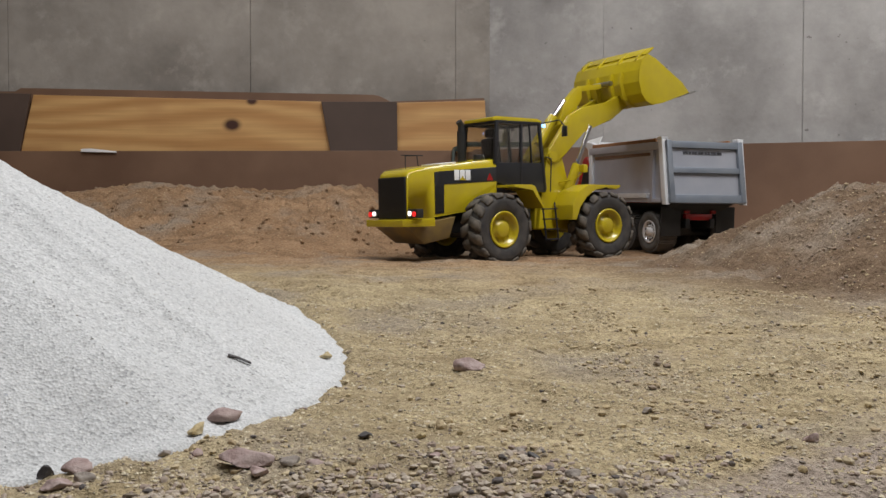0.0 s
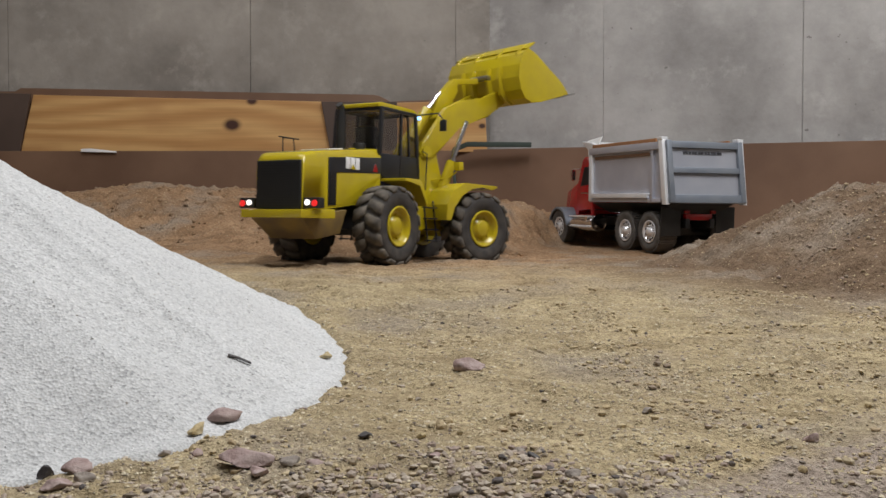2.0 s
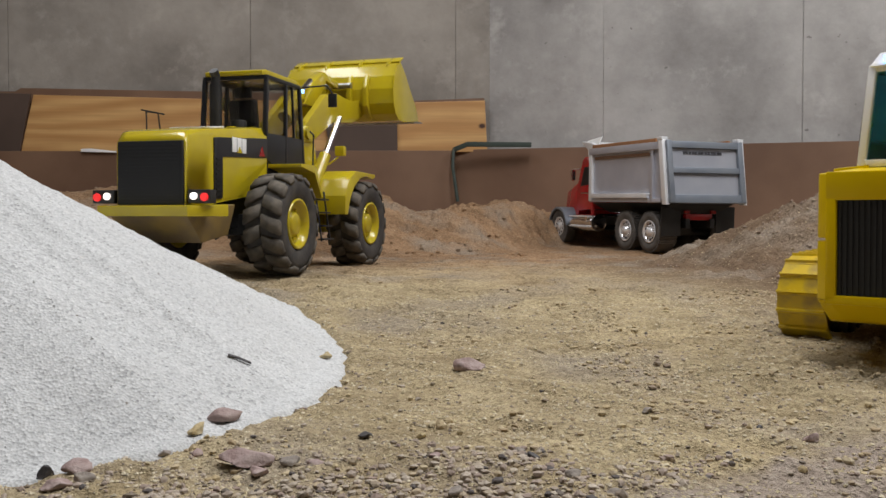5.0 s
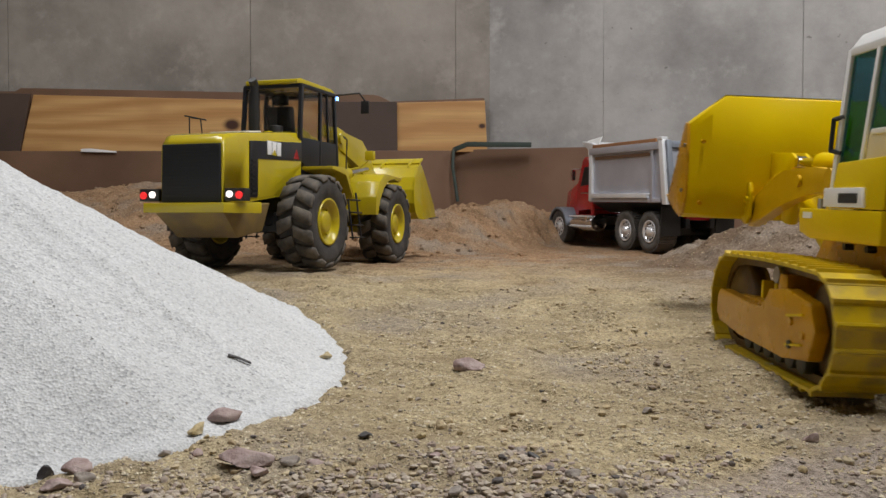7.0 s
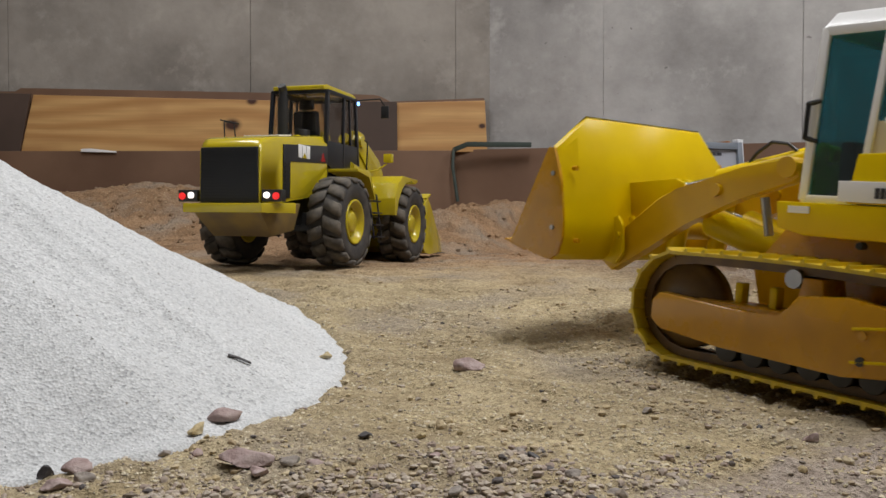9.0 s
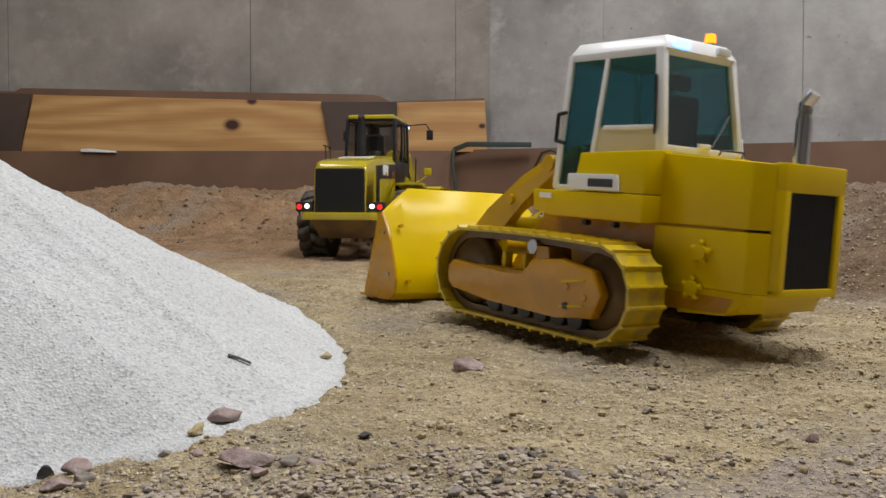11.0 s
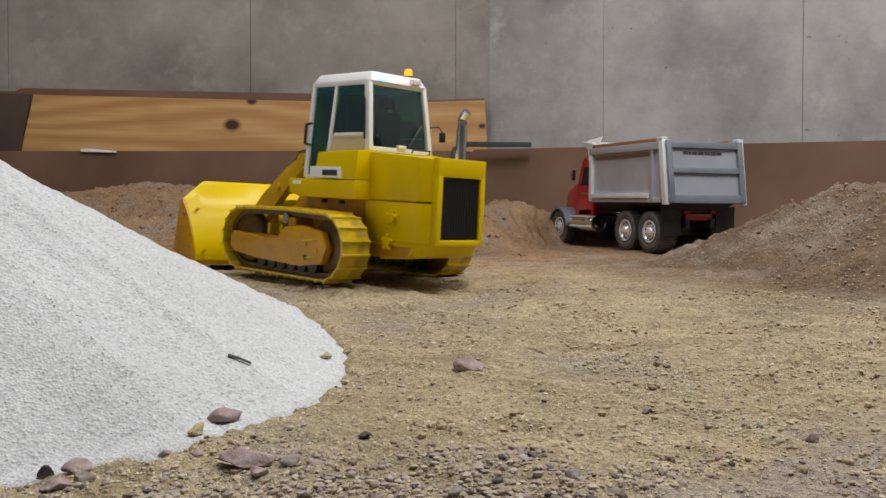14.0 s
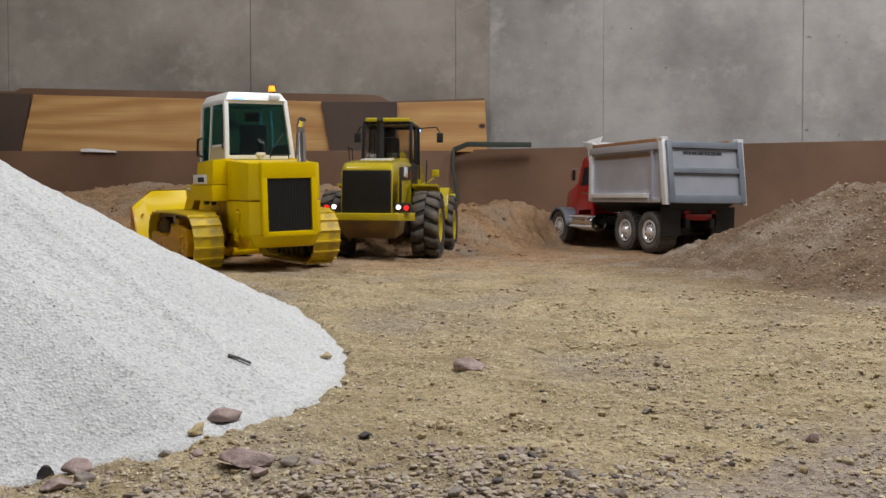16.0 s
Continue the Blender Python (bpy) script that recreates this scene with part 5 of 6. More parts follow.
    for y in (-0.0235, -0.0125, 0.0125, 0.0235):
        part("tilt_lug", prism(B(), [(0.008, 0.016), (0.020, 0.049), (-0.022, 0.064), (-0.031, 0.063), (-0.033, 0.056), (-0.026, 0.050), (-0.008, 0.034)], y - 0.0014, y + 0.0014, 0.0005), TRACK_YELLOW, bucket)
    return root, arms, bucket, rams


# ---- dump truck: origin on the ground between the rear axles ----
def truck_wheel(root, x, y, s, double):
    r, w = 0.0410, 0.042 if double else 0.024
    bm = tyre_mesh(r, w, 20, 0.0215)
    t = part("wheel", bm, GREY_RUBBER, root, "black truck tyre on a chrome rim", pose(x, y, r))
    bm = B()
    h = s * w / 2
    lathe(bm, [(0.022, h * 0.85), (0.022, h * 0.95), (0.020, h * 0.95), (0.0185, h * 0.80), (0.012, h * 0.62), (0.009, h * 0.62), (0.008, h * 1.05), (0.004, h * 1.12), (0.0001, h * 1.12)], n=32)
    rim = part("rim", bm, RIM, t, "polished chrome rim")
    bm = B()
    for k in range(10):
        a = 2 * math.pi * k / 10
        cyl(bm, (0.0125 * math.cos(a), h * 0.62, 0.0125 * math.sin(a)), (0.0125 * math.cos(a), h * 0.92, 0.0125 * math.sin(a)), 0.0013, n=6)
    part("wheel_nuts", bm, RIM, t)
    bm = B()
    for k in range(10):
        a = 2 * math.pi * (k + 0.5) / 10
        cyl(bm, (0.0158 * math.cos(a), h * 0.76, 0.0158 * math.sin(a)), (0.0158 * math.cos(a), h * 0.80, 0.0158 * math.sin(a)), 0.0022, n=10)
    part("rim_holes", bm, BLACK, t)
    bm = B()
    for k in range(44):
        a = 2 * math.pi * k / 44
        box(bm, (r * 0.955 * math.cos(a), 0, r * 0.955 * math.sin(a)), (0.0030, w * 0.9, 0.0034), 0, pose(0, 0, 0, 0, -math.degrees(a), 0))
    part("tread", bm, GREY_RUBBER, t, smooth=False)


def build_truck():
    root = tagged(new("dump_truck"), "red dump truck model with a silver tipper body", "dump truck")
    root.matrix_basis = pose(0.462, 1.832, 0.004, 0, -1.6, 110)
    bm = B()
    for s in (-1, 1):
        box(bm, (0.14, s * 0.028, 0.058), (0.47, 0.010, 0.018), 0.001)
    box(bm, (0.14, 0, 0.055), (0.02, 0.06, 0.012))
    for x in (-0.044, 0.044, 0.335):
        cyl(bm, (x, -0.07, 0.0385), (x, 0.07, 0.0385), 0.006, n=12)
    box(bm, (0.0, 0, 0.045), (0.10, 0.03, 0.02), 0.003)
    part("chassis", bm, BLACK, root, "black ladder chassis")
    for x in (-0.044, 0.044):
        for s in (-1, 1):
            truck_wheel(root, x, s * 0.062, s, True)
    for s in (-1, 1):
        truck_wheel(root, 0.335, s * 0.070, s, False)
    # tipper body
    hw, x0, x1, zb, zt = 0.084, -0.092, 0.182, 0.100, 0.210
    bm = B()
    for s in (-1, 1):
        prism(bm, [(x0, zb), (x1, zb), (x1, zt), (x0, zt)], s * (hw - 0.003), s * hw, 0.0005)
    box(bm, ((x0 + x1) / 2, 0, zb + 0.003), (x1 - x0, 2 * hw - 0.004, 0.006))
    box(bm, (x1 - 0.002, 0, (zb + zt) / 2), (0.004, 2 * hw - 0.004, zt - zb))
    body = part("tipper_body", bm, ALUMINIUM, root, "silver aluminium tipper body", smooth=False)
    bm = loft(B(), [(x0, -hw + 0.002, zb - 0.003), (x1, -hw + 0.002, zb - 0.003), (x1, hw - 0.002, zb - 0.003), (x0, hw - 0.002, zb - 0.003)], [(x0 + 0.004, -0.040, zb - 0.024), (x1 - 0.004, -0.040, zb - 0.024), (x1 - 0.004, 0.040, zb - 0.024), (x0 + 0.004, 0.040, zb - 0.024)], 0.001)
    part("floor_bearer", bm, BLACK, body, "dark sloping underside of the body")
    for s in (-1, 1):
        part("top_rail", box(B(), ((x0 + x1) / 2, s * (hw + 0.002), zt - 0.004), (x1 - x0, 0.010, 0.014), 0.001), ALUMINIUM, body)
        part("inner_liner", box(B(), ((x0 + x1) / 2 + 0.012, s * (hw + 0.0012), zt - 0.019), (x1 - x0 - 0.062, 0.002, 0.006)), HARDBOARD, body, "dark brown strip", smooth=False)
        part("bottom_rail", box(B(), ((x0 + x1) / 2 + 0.014, s * (hw + 0.004), zb + 0.011), (x1 - x0 - 0.06, 0.010, 0.009), 0.001), ALU_BRIGHT, body, "bright lower rail")
        part("sill", box(B(), ((x0 + x1) / 2, s * (hw + 0.001), zb + 0.002), (x1 - x0, 0.006, 0.008), 0.001), ALUMINIUM, body)
        part("front_post", box(B(), (x1 - 0.006, s * (hw + 0.002), (zb + zt) / 2), (0.012, 0.008, zt - zb), 0.001), ALU_BRIGHT, body)
        part("side_post", box(B(), (x0 + 0.032, s * (hw + 0.002), (zb + zt) / 2), (0.008, 0.007, zt - zb), 0.001), ALUMINIUM, body)
        bm = prism(B(), [(x0 - 0.010, zb - 0.006), (x0 - 0.024, zb - 0.006), (x0 - 0.006, zt + 0.008), (x0 + 0.008, zt + 0.008)], s * (hw - 0.001), s * (hw + 0.008), 0.0012)
        part("rear_post", bm, ALU_BRIGHT, body, "bright corner post")
        part("post_cap", box(B(), (x0 + 0.002, s * (hw + 0.002), zt + 0.009), (0.016, 0.014, 0.006), 0.0015), ALU_BRIGHT, body)
    for s in (-1, 1):
        part("sideboard", box(B(), ((x0 + x1) / 2 + 0.01, s * (hw - 0.001), zt + 0.0065), (x1 - x0 - 0.03, 0.004, 0.008), 0.0006), RUST, body, "rust-orange wooden sideboard")
    # tailgate in two framed fields
    bm = box(B(), (x0 - 0.004, 0, (zb + zt) / 2), (0.004, 2 * hw - 0.004, zt - zb))
    gate = part("tailgate", bm, ALU_PANEL, body, smooth=False)
    gate.matrix_basis = Matrix.Translation((x0, 0, zt)) @ pose(0, 0, 0, 0, 9, 0) @ Matrix.Translation((-x0, 0, -zt))
    bm = B()
    for z, h in ((zt - 0.004, 0.013), ((zb + zt) / 2 + 0.002, 0.011), (zb + 0.002, 0.016)):
        box(bm, (x0 - 0.008, 0, z), (0.008, 2 * hw + 0.004, h), 0.0012)
    for s in (-1, 1):
        box(bm, (x0 - 0.0085, s * (hw - 0.004), (zb + zt) / 2), (0.009, 0.011, zt - zb + 0.008), 0.0012)
    part("tailgate_frame", bm, ALU_GREY, gate, "blue-grey tailgate frame")
    bm = B()
    rng = random.Random(3)
    y = 0.045
    while y > -0.045:
        w = rng.choice((0.004, 0.006, 0.005))
        box(bm, (x0 - 0.0068, y, zt - 0.019), (0.001, w, 0.0055))
        y -= w + 0.002
    part("tailgate_bars", bm, LETTER_DARK, gate, "dark unreadable lettering bars", smooth=False)
    # rear bumper, lamps, flaps
    bm = B()
    box(bm, (x0 + 0.006, 0, 0.070), (0.010, 0.060, 0.012), 0.0015)
    box(bm, (x0 + 0.010, 0, 0.086), (0.008, 0.10, 0.006), 0.001)
    part("rear_crossbar", bm, RED, root, "red rear crossbar")
    for s in (-1, 1):
        part("mud_flap", box(B(), (x0 + 0.004, s * 0.062, 0.062), (0.002, 0.044, 0.056), 0.0005), BLACK, root, "black mud flap")
        part("tail_lamp", box(B(), (x0 - 0.001, s * 0.030, 0.080), (0.004, 0.012, 0.006), 0.001), RED_LENS, root, "red tail lamp")
    # cab
    bm = B()
    prism(bm, [(0.200, 0.082), (0.285, 0.078), (0.288, 0.130), (0.264, 0.190), (0.254, 0.199), (0.206, 0.201), (0.200, 0.196)], -0.062, 0.062, 0.004)
    cab = part("cab", bm, RED, root, "red truck cab")
    for s in (-1, 1):
        part("door_window", prism(B(), [(0.214, 0.138), (0.268, 0.134), (0.252, 0.176), (0.216, 0.178)], s * 0.0615, s * 0.0626), NAVY, cab, "dark side window", smooth=False)
        bm = box(B(), (0.272, s * 0.080, 0.158), (0.006, 0.010, 0.024), 0.0015)
        tube(bm, [(0.266, s * 0.060, 0.172), (0.272, s * 0.078, 0.172)], 0.0010, 6)
        part("mirror", bm, CHROME, cab, "chrome mirror")
        part("door_trim", box(B(), (0.242, s * 0.0625, 0.118), (0.050, 0.0012, 0.0025), 0.0004), CHROME, cab, "chrome door trim")
        part("door_seam", box(B(), (0.212, s * 0.0622, 0.128), (0.0014, 0.0008, 0.080)), NAVY, cab, smooth=False)
        bm = B()
        cyl(bm, (0.196, s * 0.070, 0.070), (0.196, s * 0.070, 0.215), 0.0045, n=14)
        part("exhaust_pipe", bm, RED if s > 0 else CHROME, cab)
        bm = B()
        cyl(bm, (0.180, s * 0.064, 0.052), (0.285, s * 0.064, 0.052), 0.019, n=24, bev=0.003)
        tank = part("fuel_tank", bm, CHROME, root, "polished step tank")
        for k in range(2):
            part("step", box(B(), (0.232, s * 0.081, 0.044 + 0.022 * k), (0.095, 0.008, 0.003), 0.0008), ALU_BRIGHT, tank)
        part("tank_cap", cyl(B(), (0.196, s * 0.081, 0.060), (0.196, s * 0.087, 0.060), 0.006, n=14), CHROME, tank)
        arc = [(0.335 + 0.046 * math.cos(radians(a)), 0.040 + 0.046 * math.sin(radians(a))) for a in range(5, 176, 12)]
        arc2 = [(0.335 + 0.042 * math.cos(radians(a)), 0.040 + 0.042 * math.sin(radians(a))) for a in range(175, 4, -12)]
        part("fender", prism(B(), arc + arc2, s * 0.048, s * 0.086, 0.0008), ALU_GREY, root, "grey front fender")
    bm = B()
    loft(bm, [(0.285, -0.058, 0.070), (0.285, 0.058, 0.070), (0.285, 0.056, 0.145), (0.285, -0.056, 0.145)], [(0.385, -0.040, 0.060), (0.385, 0.040, 0.060), (0.380, 0.036, 0.122), (0.380, -0.036, 0.122)], 0.004)
    part("bonnet", bm, RED, root, "sloping red bonnet")
    part("radiator_grille", box(B(), (0.386, 0, 0.085), (0.004, 0.060, 0.046), 0.002), CHROME, root, "chrome radiator grille")
    part("bumper", box(B(), (0.392, 0, 0.048), (0.012, 0.150, 0.018), 0.003), CHROME, root, "chrome front bumper")
    bm = prism(B(), [(0.178, 0.212), (0.196, 0.206), (0.232, 0.228), (0.232, 0.232), (0.190, 0.226), (0.176, 0.222)], -0.080, 0.080, 0.001)
    part("cab_guard", bm, ALU_BRIGHT, body, "bent white cab guard plate")
    bm = loft(B(), [(x, 0.0915 - (z - 0.186) * 0.5, z) for x, z in ((0.171, 0.190), (0.180, 0.186), (0.230, 0.234), (0.172, 0.240))], [(x, 0.0895 - (z - 0.186) * 0.5, z) for x, z in ((0.171, 0.190), (0.180, 0.186), (0.230, 0.234), (0.172, 0.240))])
    part("guard_gusset", bm, WHITE, body, "white triangular guard cheek", smooth=False)
    return root


# ---- put it together ----
build_ground()
build_pile()
build_room()
build_boards()
LOADER, L_FRONT, L_BOOM, L_BUCKET, L_WHEELS = build_wheel_loader()
CRAWLER, C_ARMS, C_BUCKET, C_RAMS = build_crawler()
build_truck()

# stones picked out on the yard: x, y, length, flatness, material, label
for x, y, s, fl, mt, lb, turn in (
    (-0.1154, 0.4780, 0.0150, 0.75, STONE_RED, "angular reddish stone at the foot of the white pile", 20),
    (-0.1245, 0.4555, 0.0085, 0.9, STONE_TAN, "small yellowish stone beside the white pile", 70),
    (-0.0905, 0.414, 0.0185, 0.45, STONE_RED, "flat reddish slab of stone on the earth", 5),
    (0.0172, 0.587, 0.0165, 0.70, STONE_RED, "rounded pinkish stone lying on the wheel lane", 0),
    (-0.165, 0.402, 0.0120, 0.55, STONE_RED, "dark reddish stone beside the white pile", 15),
    (-0.1755, 0.398, 0.0085, 0.9, STONE_DARK, "dark rounded stone beside the white pile", 60),
    (-0.134, 0.434, 0.0055, 0.7, STONE_GREY, "small grey stone on the earth", 30),
    (-0.1177, 0.427, 0.0068, 0.7, STONE_RED, "small brown stone on the earth", 80),
    (-0.0823, 0.400, 0.0085, 0.55, STONE_RED, "small flat reddish stone on the earth", 0),
    (-0.0377, 0.449, 0.0060, 0.75, STONE_DARK, "small dark stone on the earth", 10),
    (0.0419, 0.421, 0.0058, 0.65, STONE_DARK, "small blue-black pebble on the earth", 0),
    (0.1848, 0.452, 0.0078, 0.7, STONE_RED, "small brown stone on the earth", 35),
    (0.1122, 0.496, 0.0055, 0.8, STONE_GREY, "small pale stone on the earth", 0),
    (-0.0798, 0.620, 0.0085, 0.75, STONE_TAN, "greenish clod at the tip of the white pile", 0),
    (0.0058, 0.386, 0.0080, 0.7, STONE_GREY, "brown pebble on the gravelly earth", 50),
    (-0.1562, 0.388, 0.0085, 0.5, STONE_GREY, "flat grey-brown stone on the earth", 0),
    (-0.070, 0.411, 0.0095, 0.45, STONE_GREY, "flat grey stone chip on the earth", 10),
    (-0.0585, 0.413, 0.0065, 0.5, STONE_RED, "small flat reddish chip on the earth", 0),
    (0.0731, 0.381, 0.0068, 0.6, STONE_GREY, "small grey pebble on the gravelly earth", 0),
    (-0.0036, 0.415, 0.0050, 0.7, STONE_RED, "small reddish pebble on the earth", 0),
    (0.0371, 0.436, 0.0068, 0.45, STONE_GREY, "flat brown chip on the earth", 0),
    (0.0566, 0.391, 0.0072, 0.6, STONE_GREY, "grey pebble on the gravelly earth", 20),
    (-0.1646, 0.383, 0.0120, 0.5, STONE_RED, "flat reddish stone on the earth", 0),
    (-0.0111, 0.455, 0.0048, 0.8, STONE_TAN, "small tan pebble on the earth", 0),
    (0.1648, 0.469, 0.0034, 0.8, STONE_DARK, "tiny dark pebble on the earth", 0),
):
    stone(x, y, s * 1.24, fl, mt, lb, turn, True)
bm = tube(B(), [(-0.1279, 0.5363, 0.0), (-0.1212, 0.5376, 0.0005), (-0.1145, 0.5383, 0.0)], 0.0008, 6)
for v in bm.verts:
    v.co.z += pile_z(v.co.x, v.co.y) + 0.0012
tagged(part("twig", bm, STONE_DARK), "short dark twig lying on the white stone", "twig")

# loose gravel
def strew(count, ylo, yspan, power, test, size):
    """Random places on the yard within the seen wedge, thinned by a test of (x, y)."""
    found = []
    while len(found) < count:
        y = ylo + yspan * rng.random() ** power
        x = rng.uniform(-0.54, 0.54) * y
        if rng.random() < test(x, y):
            found.append((x, y, ground_z(x, y), size(x, y)))
    return found


rng = np.random.default_rng(11)
patch = lambda x, y: noise.noise(Vector((x * 9, y * 9, 1)))
def near(x, y):
    """Thick gravel close by, thinning out with distance and ending at the clay's slanting edge."""
    if y < 0.324 + 0.579 * x:
        return 0.06
    d = (y - 0.392 - 0.02 * math.sin(17 * x + 1) - 0.035 * noise.noise(Vector((x * 22, y * 22, 7)))) / 0.05
    ridge = math.exp(-((y - 0.345 - 0.579 * x) / 0.018) ** 2) * max(0.0, min(1.0, (x + 0.02) / 0.06)) * max(0.0, min(1.0, (0.16 - x) / 0.05))
    return max(0.0, min(1.0, 0.75 - d) * (1.0 if x < 0.06 else 0.35), 0.8 * ridge)



pebble_field("loose_gravel", strew(7600, 0.31, 0.55, 1.8, lambda x, y: 0.05 + 0.16 * patch(x, y) + 0.8 * near(x, y) * (1.0 if x > -0.13 else 0.3), lambda x, y: (0.0007 + 0.0023 * rng.random() ** 3) if near(x, y) > 0.3 else (0.0006 + 0.0016 * rng.random() ** 3)), GRAVEL, "loose brown and grey gravel strewn over the earth")
pebble_field("fine_grit", strew(27000, 0.31, 0.58, 1.4, lambda x, y: 0.45 + 0.8 * patch(x * 1.7 + 3, y * 2.6), lambda x, y: 0.0005 + 0.0013 * rng.random() ** 3), GRIT, "fine pale grit on the packed earth", 0)
pebble_field("earth_crumbs", strew(3600, 0.40, 0.60, 1.3, lambda x, y: max(0.02, 1.5 * patch(x * 1.3 + 5, y * 2.2) + (0.5 if abs(x - 0.26) < 0.07 and abs(y - 0.60) < 0.09 else 0.0)), lambda x, y: 0.0008 + 0.0022 * rng.random() ** 4), CRUMB, "crumbs and small clods of tan earth on the lane")
heap = lambda x, y: math.hypot(x - 0.82, (y - 1.2) * 0.95)
pebble_field("heap_gravel", strew(3600, 0.66, 0.9, 1.0, lambda x, y: max(0.12, min(1.0, (x - 0.38) / 0.2 + patch(x, y))) if x > 0.1 and heap(x, y) < 0.53 else 0.0, lambda x, y: 0.0006 + 0.0026 * rng.random() ** 4), HEAP_GRAVEL, "gravel and clods in the earth heap")
pebble_field("earth_clods", strew(900, 1.5, 0.55, 1.0, lambda x, y: 1.0 if x < 0.15 and y > 1.6 else 0.0, lambda x, y: 0.001 + 0.007 * rng.random() ** 4), SOIL, "clods of loose earth on the far heap")
spots = []
while len(spots) < 8000:
    a, d = rng.uniform(-2.6, 1.3), PILE[2] * math.sqrt(rng.uniform(0.06, 1.16))
    x, y = PILE[0] + d * math.cos(a), PILE[1] + d * math.sin(a)
    if y > 0.30 and abs(x) < 0.52 * y + 0.03:
        zp, zg = pile_z(x, y), ground_z(x, y)
        if zp > zg - 0.002 or rng.random() < 0.12:
            spots.append((x, y, max(zp, zg) - 0.0003, rng.uniform(0.0004, 0.0009)))
pebble_field("white_grit", spots, WHITE_GRIT, "loose grains of crushed white stone", 0)


# ---- what moves ----
def glide(rows):
    """Smooth curves through the rows; gives the values at a time."""
    ts = np.array([r[0] for r in rows], float)
    vs = np.array([r[1:] for r in rows], float)
    d = np.diff(vs, axis=0) / np.diff(ts)[:, None]
    s = np.zeros_like(vs)
    for i in range(1, len(ts) - 1):
        h0, h1 = ts[i] - ts[i - 1], ts[i + 1] - ts[i]
        s[i] = (d[i - 1] * h1 + d[i] * h0) / (h0 + h1)
        s[i][d[i - 1] * d[i] <= 0] = 0

    def at(t):
        i = int(np.clip(np.searchsorted(ts, t, "right") - 1, 0, len(ts) - 2))
        h = ts[i + 1] - ts[i]
        u = min(max((t - ts[i]) / h, 0), 1)
        return (2 * u**3 - 3 * u**2 + 1) * vs[i] + (u**3 - 2 * u**2 + u) * h * s[i] + (3 * u**2 - 2 * u**3) * vs[i + 1] + (u**3 - u**2) * h * s[i + 1]

    return at


# seconds, x, y, z, roll, pitch, heading, joint angle, boom angle, bucket angle
LOADER_ROWS = [
    (0.0, 0.136, 1.592, -0.005, 0.3, -1.6, 36.7, -6, 32.5, 16),
    (0.5, 0.113, 1.583, -0.006, 0.3, -1.4, 37.6, -4, 32.5, 16),
    (1.0, 0.064, 1.556, -0.006, 0.3, -0.6, 42.7, -8, 32.5, 16),
    (1.5, -0.008, 1.518, -0.006, 0.4, 0.6, 51.2, -15, 32, 16),
    (2.0, -0.089, 1.449, -0.005, 0.6, 1.0, 59.9, -19.5, 33, 15),
    (2.5, -0.158, 1.361, -0.001, 0.3, 1.0, 69.5, -20, 33, 14),
    (3.0, -0.211, 1.272, 0.000, -0.2, 0.4, 76.9, -19, 34, 12),
    (3.5, -0.244, 1.185, 0.001, 0.1, -0.6, 77.6, -12.5, 35, 8),
    (4.0, -0.248, 1.154, 0.000, -0.1, -0.9, 76.9, -8, 35, 6),
    (4.2, -0.247, 1.155, 0.000, 0, -0.8, 76.8, -7, 32, 4),
    (6.3, -0.200, 1.266, 0.001, 0.2, 0.3, 71.2, 2, -12, 5),
    (7.0, -0.1965, 1.269, 0.0015, 0.2, 0.4, 71.1, 2, -25, 3),
    (7.5, -0.193, 1.277, 0.0015, 0.1, 0.4, 71.0, 3, -35, 1),
    (8.0, -0.188, 1.291, 0.0015, 0, 0.5, 70.9, 4, -43, 0),
    (8.5, -0.181, 1.305, 0.002, 0.3, 0.5, 71.5, 3, -43.5, 0),
    (9.0, -0.173, 1.323, 0.002, 0.5, 0.5, 72.5, 1, -43.5, 0),
    (9.2, -0.168, 1.335, 0.002, 0.5, 0.5, 73.0, 0, -43.5, 0),
    (11.3, -0.102, 1.649, -0.0015, 0.5, -0.3, 80.9, 0, -42, 4),
    (12.3, -0.090, 1.664, -0.0013, 0.6, -0.3, 83.6, 0, -40, 8),
    (16.0, -0.0894, 1.664, -0.0013, 0.6, -0.3, 83.6, 0, -40, 8),
]
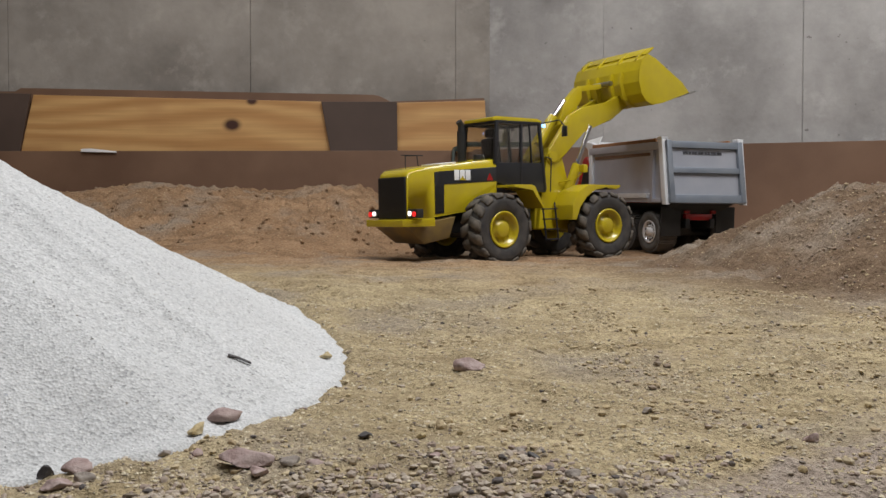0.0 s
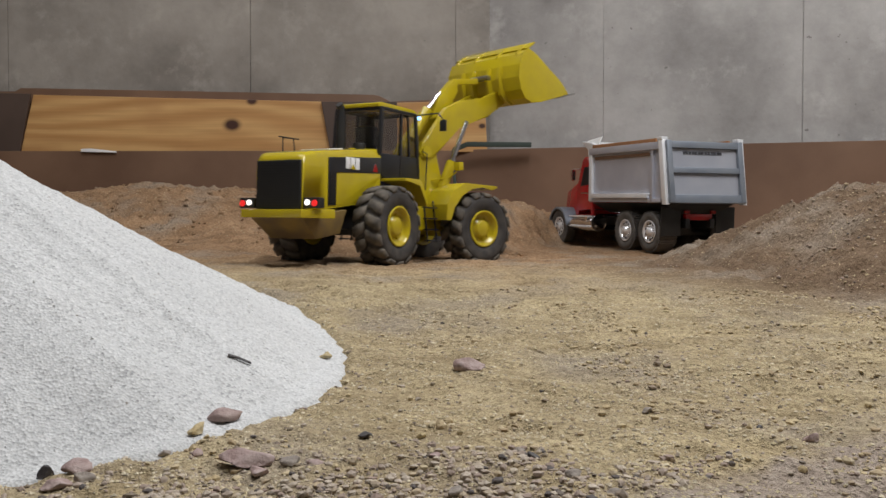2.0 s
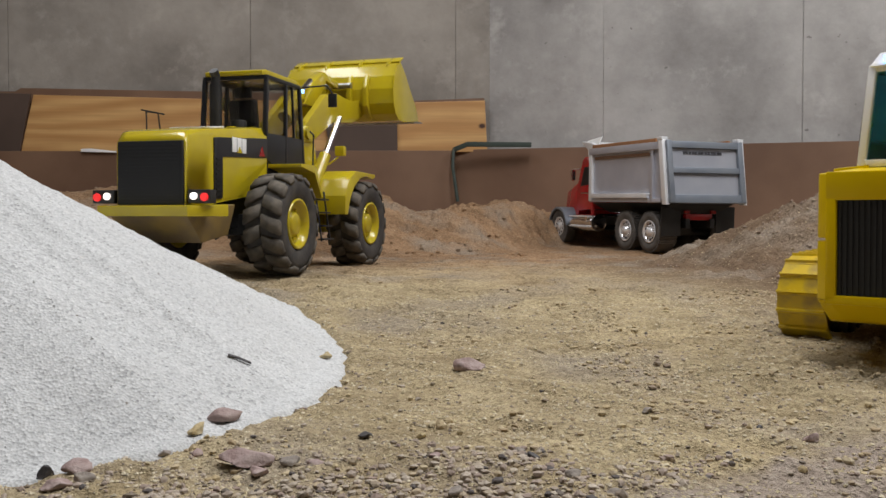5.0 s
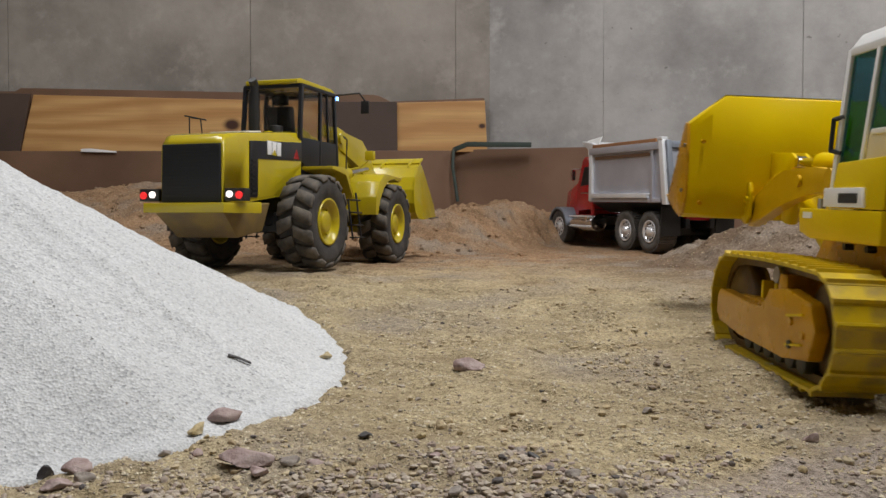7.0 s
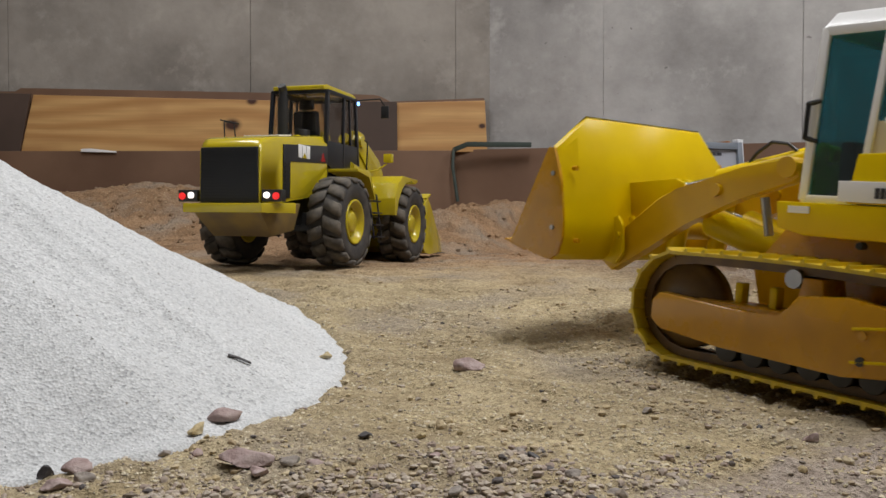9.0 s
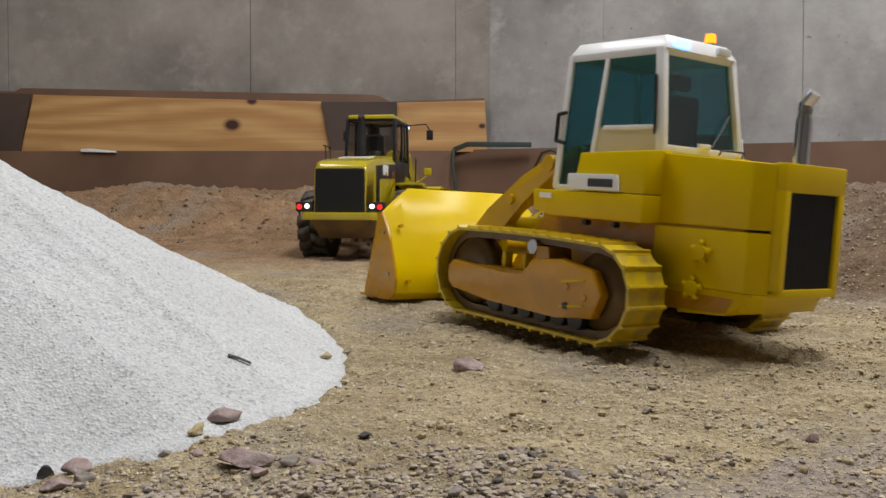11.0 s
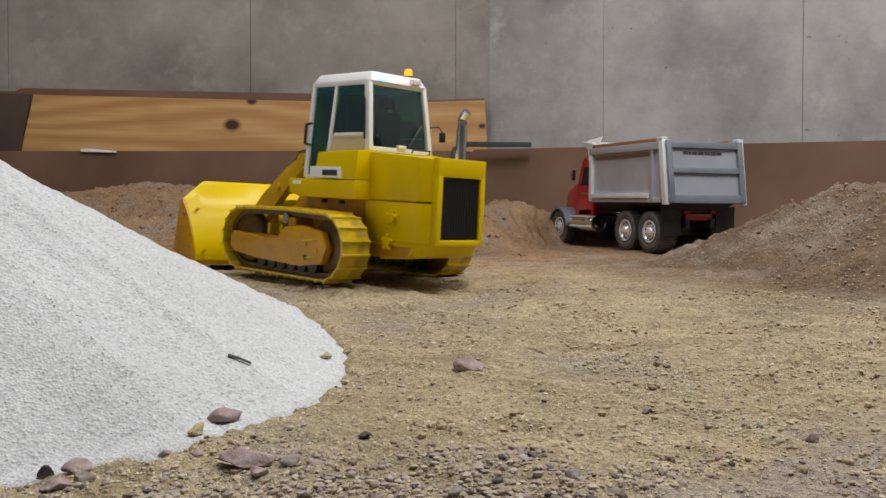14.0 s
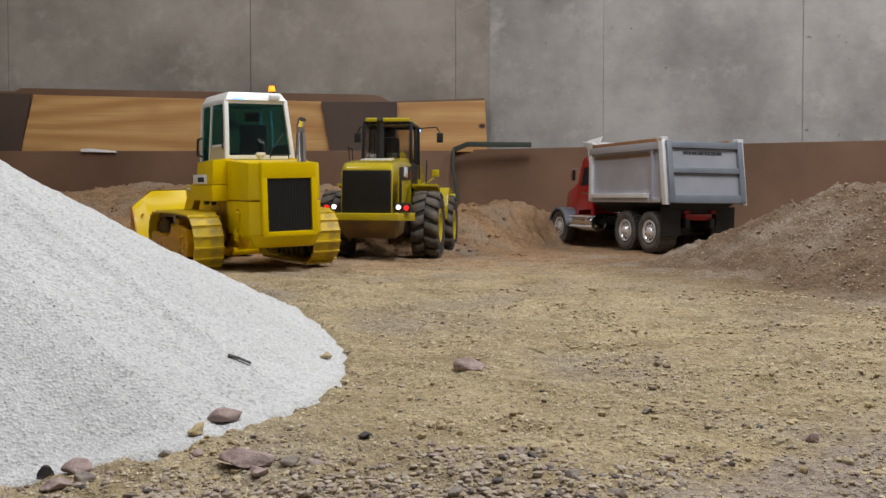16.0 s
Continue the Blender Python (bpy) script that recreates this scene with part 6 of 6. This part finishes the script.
# seconds, x, y, z, roll, pitch, heading, bucket pin ahead and up, bucket angle
CRAWLER_ROWS = [
    (0, 0.64, 0.74, -0.036, 0, -2, 48, 0.166, 0.097, 6),
    (2.4, 0.6, 0.75, -0.034, 0, -2, 47, 0.166, 0.097, 6),
    (3, 0.52, 0.775, -0.032, 0, -2, 46, 0.166, 0.097, 6),
    (3.5, 0.478, 0.755, -0.031, 0, -2, 46, 0.166, 0.097, 6),
    (4, 0.445, 0.728, -0.031, 0, -2, 46, 0.166, 0.097, 6),
    (4.2, 0.437, 0.72, -0.032, 0, -2, 46, 0.166, 0.097, 6),
    (6.3, 0.3190, 0.6420, -0.0415, 2.0, 0.2, 65.2, 0.2210, 0.1090, 22.0),
    (6.5, 0.3140, 0.6230, -0.0415, 2.4, -0.8, 71.5, 0.2190, 0.1020, 22.5),
    (7, 0.3080, 0.5800, -0.0420, 2.4, -2.0, 90.5, 0.2190, 0.0996, 22.4),
    (7.5, 0.3158, 0.5390, -0.0407, 1.7, -2.0, 108.3, 0.2220, 0.1000, 24.8),
    (8, 0.3190, 0.5220, -0.0410, 1.5, -2.2, 118.0, 0.2212, 0.0963, 24.2),
    (8.5, 0.3075, 0.5270, -0.0405, 1.5, -2.9, 122.0, 0.2160, 0.0910, 22.2),
    (9, 0.2809, 0.5600, -0.0395, 1.5, -4.0, 126.3, 0.1990, 0.0610, 13.7),
    (9.2, 0.2700, 0.5730, -0.0388, 1.5, -4.1, 126.6, 0.1985, 0.0520, 12.5),
    (11.3, 0.1302, 0.7650, -0.0222, 1.4, -4.0, 126.0, 0.1890, 0.005, 0),
    (11.5, 0.1188, 0.7860, -0.0206, 1.4, -3.9, 126.2, 0.1890, 0.005, 0),
    (12, 0.0740, 0.8400, -0.0162, 1.5, -4.3, 127.0, 0.1890, 0.005, 0),
    (12.5, 0.0350, 0.8950, -0.0116, 1.5, -4.4, 128.6, 0.1890, 0.005, 0),
    (13, -0.0075, 0.9420, -0.0070, 1.5, -4.4, 131.3, 0.1890, 0.005, 0),
    (13.5, -0.0518, 0.9890, -0.0027, 1.3, -4.1, 133.5, 0.1890, 0.005, 0),
    (14, -0.0978, 1.0390, 0.0010, 0.6, -3.4, 135.5, 0.1890, 0.005, 0),
    (14.5, -0.1430, 1.0800, 0.0032, -0.6, -2.7, 135.3, 0.1890, 0.005, 0),
    (15, -0.1898, 1.1310, 0.0043, -1.6, -2.3, 131.9, 0.1890, 0.005, 0),
    (15.5, -0.2306, 1.1800, 0.0057, -2.2, -2.3, 126.5, 0.1890, 0.005, 0),
    (16, -0.2650, 1.2255, 0.0062, -2.5, -2.1, 121.8, 0.1890, 0.005, 0),
]
STEP = 0.1


def motions():
    times = [round(i * STEP, 2) for i in range(161)]
    at = glide(LOADER_ROWS)
    rows = {ob: [] for ob in (LOADER, L_FRONT, L_BOOM, L_BUCKET)}
    wheel_rows = [[] for _ in L_WHEELS]
    roll, last = [0.0] * 4, None
    for t in times:
        x, y, z, rx, ry, rz, joint, lift, tip = at(t)
        m = pose(x, y, z, rx, ry, rz)
        f = pose(0, 0, 0, 0, 0, joint)
        b = f @ pose(0.046, 0, 0.180, 0, -lift, 0)
        rows[LOADER].append((t, m))
        rows[L_FRONT].append((t, f))
        rows[L_BOOM].append((t, b))
        pin = (b @ Vector((0.212, 0, -0.002)))
        rows[L_BUCKET].append((t, Matrix.Translation(pin) @ pose(0, 0, 0, 0, 0, joint) @ pose(0, 0, 0, 0, -tip, 0)))
        here = []
        for k, (ob, wx, wy) in enumerate(L_WHEELS):
            turn = f if wx > 0 else Matrix()
            here.append((m @ turn @ Vector((wx, wy, 0.058)), (m @ turn).to_3x3() @ Vector((1, 0, 0))))
            if last:
                roll[k] += math.degrees((here[k][0] - last[k][0]).dot(here[k][1]) / 0.058)
            wheel_rows[k].append((t, turn @ pose(wx, wy, 0.058, 0, roll[k], 0)))
        last = here
    for ob, r in rows.items():
        walk(ob, r)
    for (ob, _, _), r in zip(L_WHEELS, wheel_rows):
        walk(ob, r)
    at = glide(CRAWLER_ROWS)
    rows = {ob: [] for ob in (CRAWLER, C_ARMS, C_BUCKET, *(o for r in C_RAMS for o in r[:2]))}
    for t in times:
        x, y, z, rx, ry, rz, ahead, up, tip = at(t)
        rows[CRAWLER].append((t, pose(x, y, z, rx, ry, rz)))
        lift = math.degrees(math.atan2(up - 0.127, ahead - 0.060)) + 31.4
        a = pose(0.060, 0, 0.127, 0, -lift, 0)
        rows[C_ARMS].append((t, a))
        b = pose(ahead, 0, up, 0, -tip, 0)
        rows[C_BUCKET].append((t, b))
        for barrel, rod, side in C_RAMS:
            foot, eye = Vector((0.046, side, 0.137)), b @ Vector((-0.027, side, 0.058))
            aim = -math.degrees(math.atan2(eye.z - foot.z, eye.x - foot.x))
            rows[barrel].append((t, pose(*foot, 0, aim, 0)))
            rows[rod].append((t, pose(*eye, 0, aim, 0)))
    for ob, r in rows.items():
        walk(ob, r)


motions()
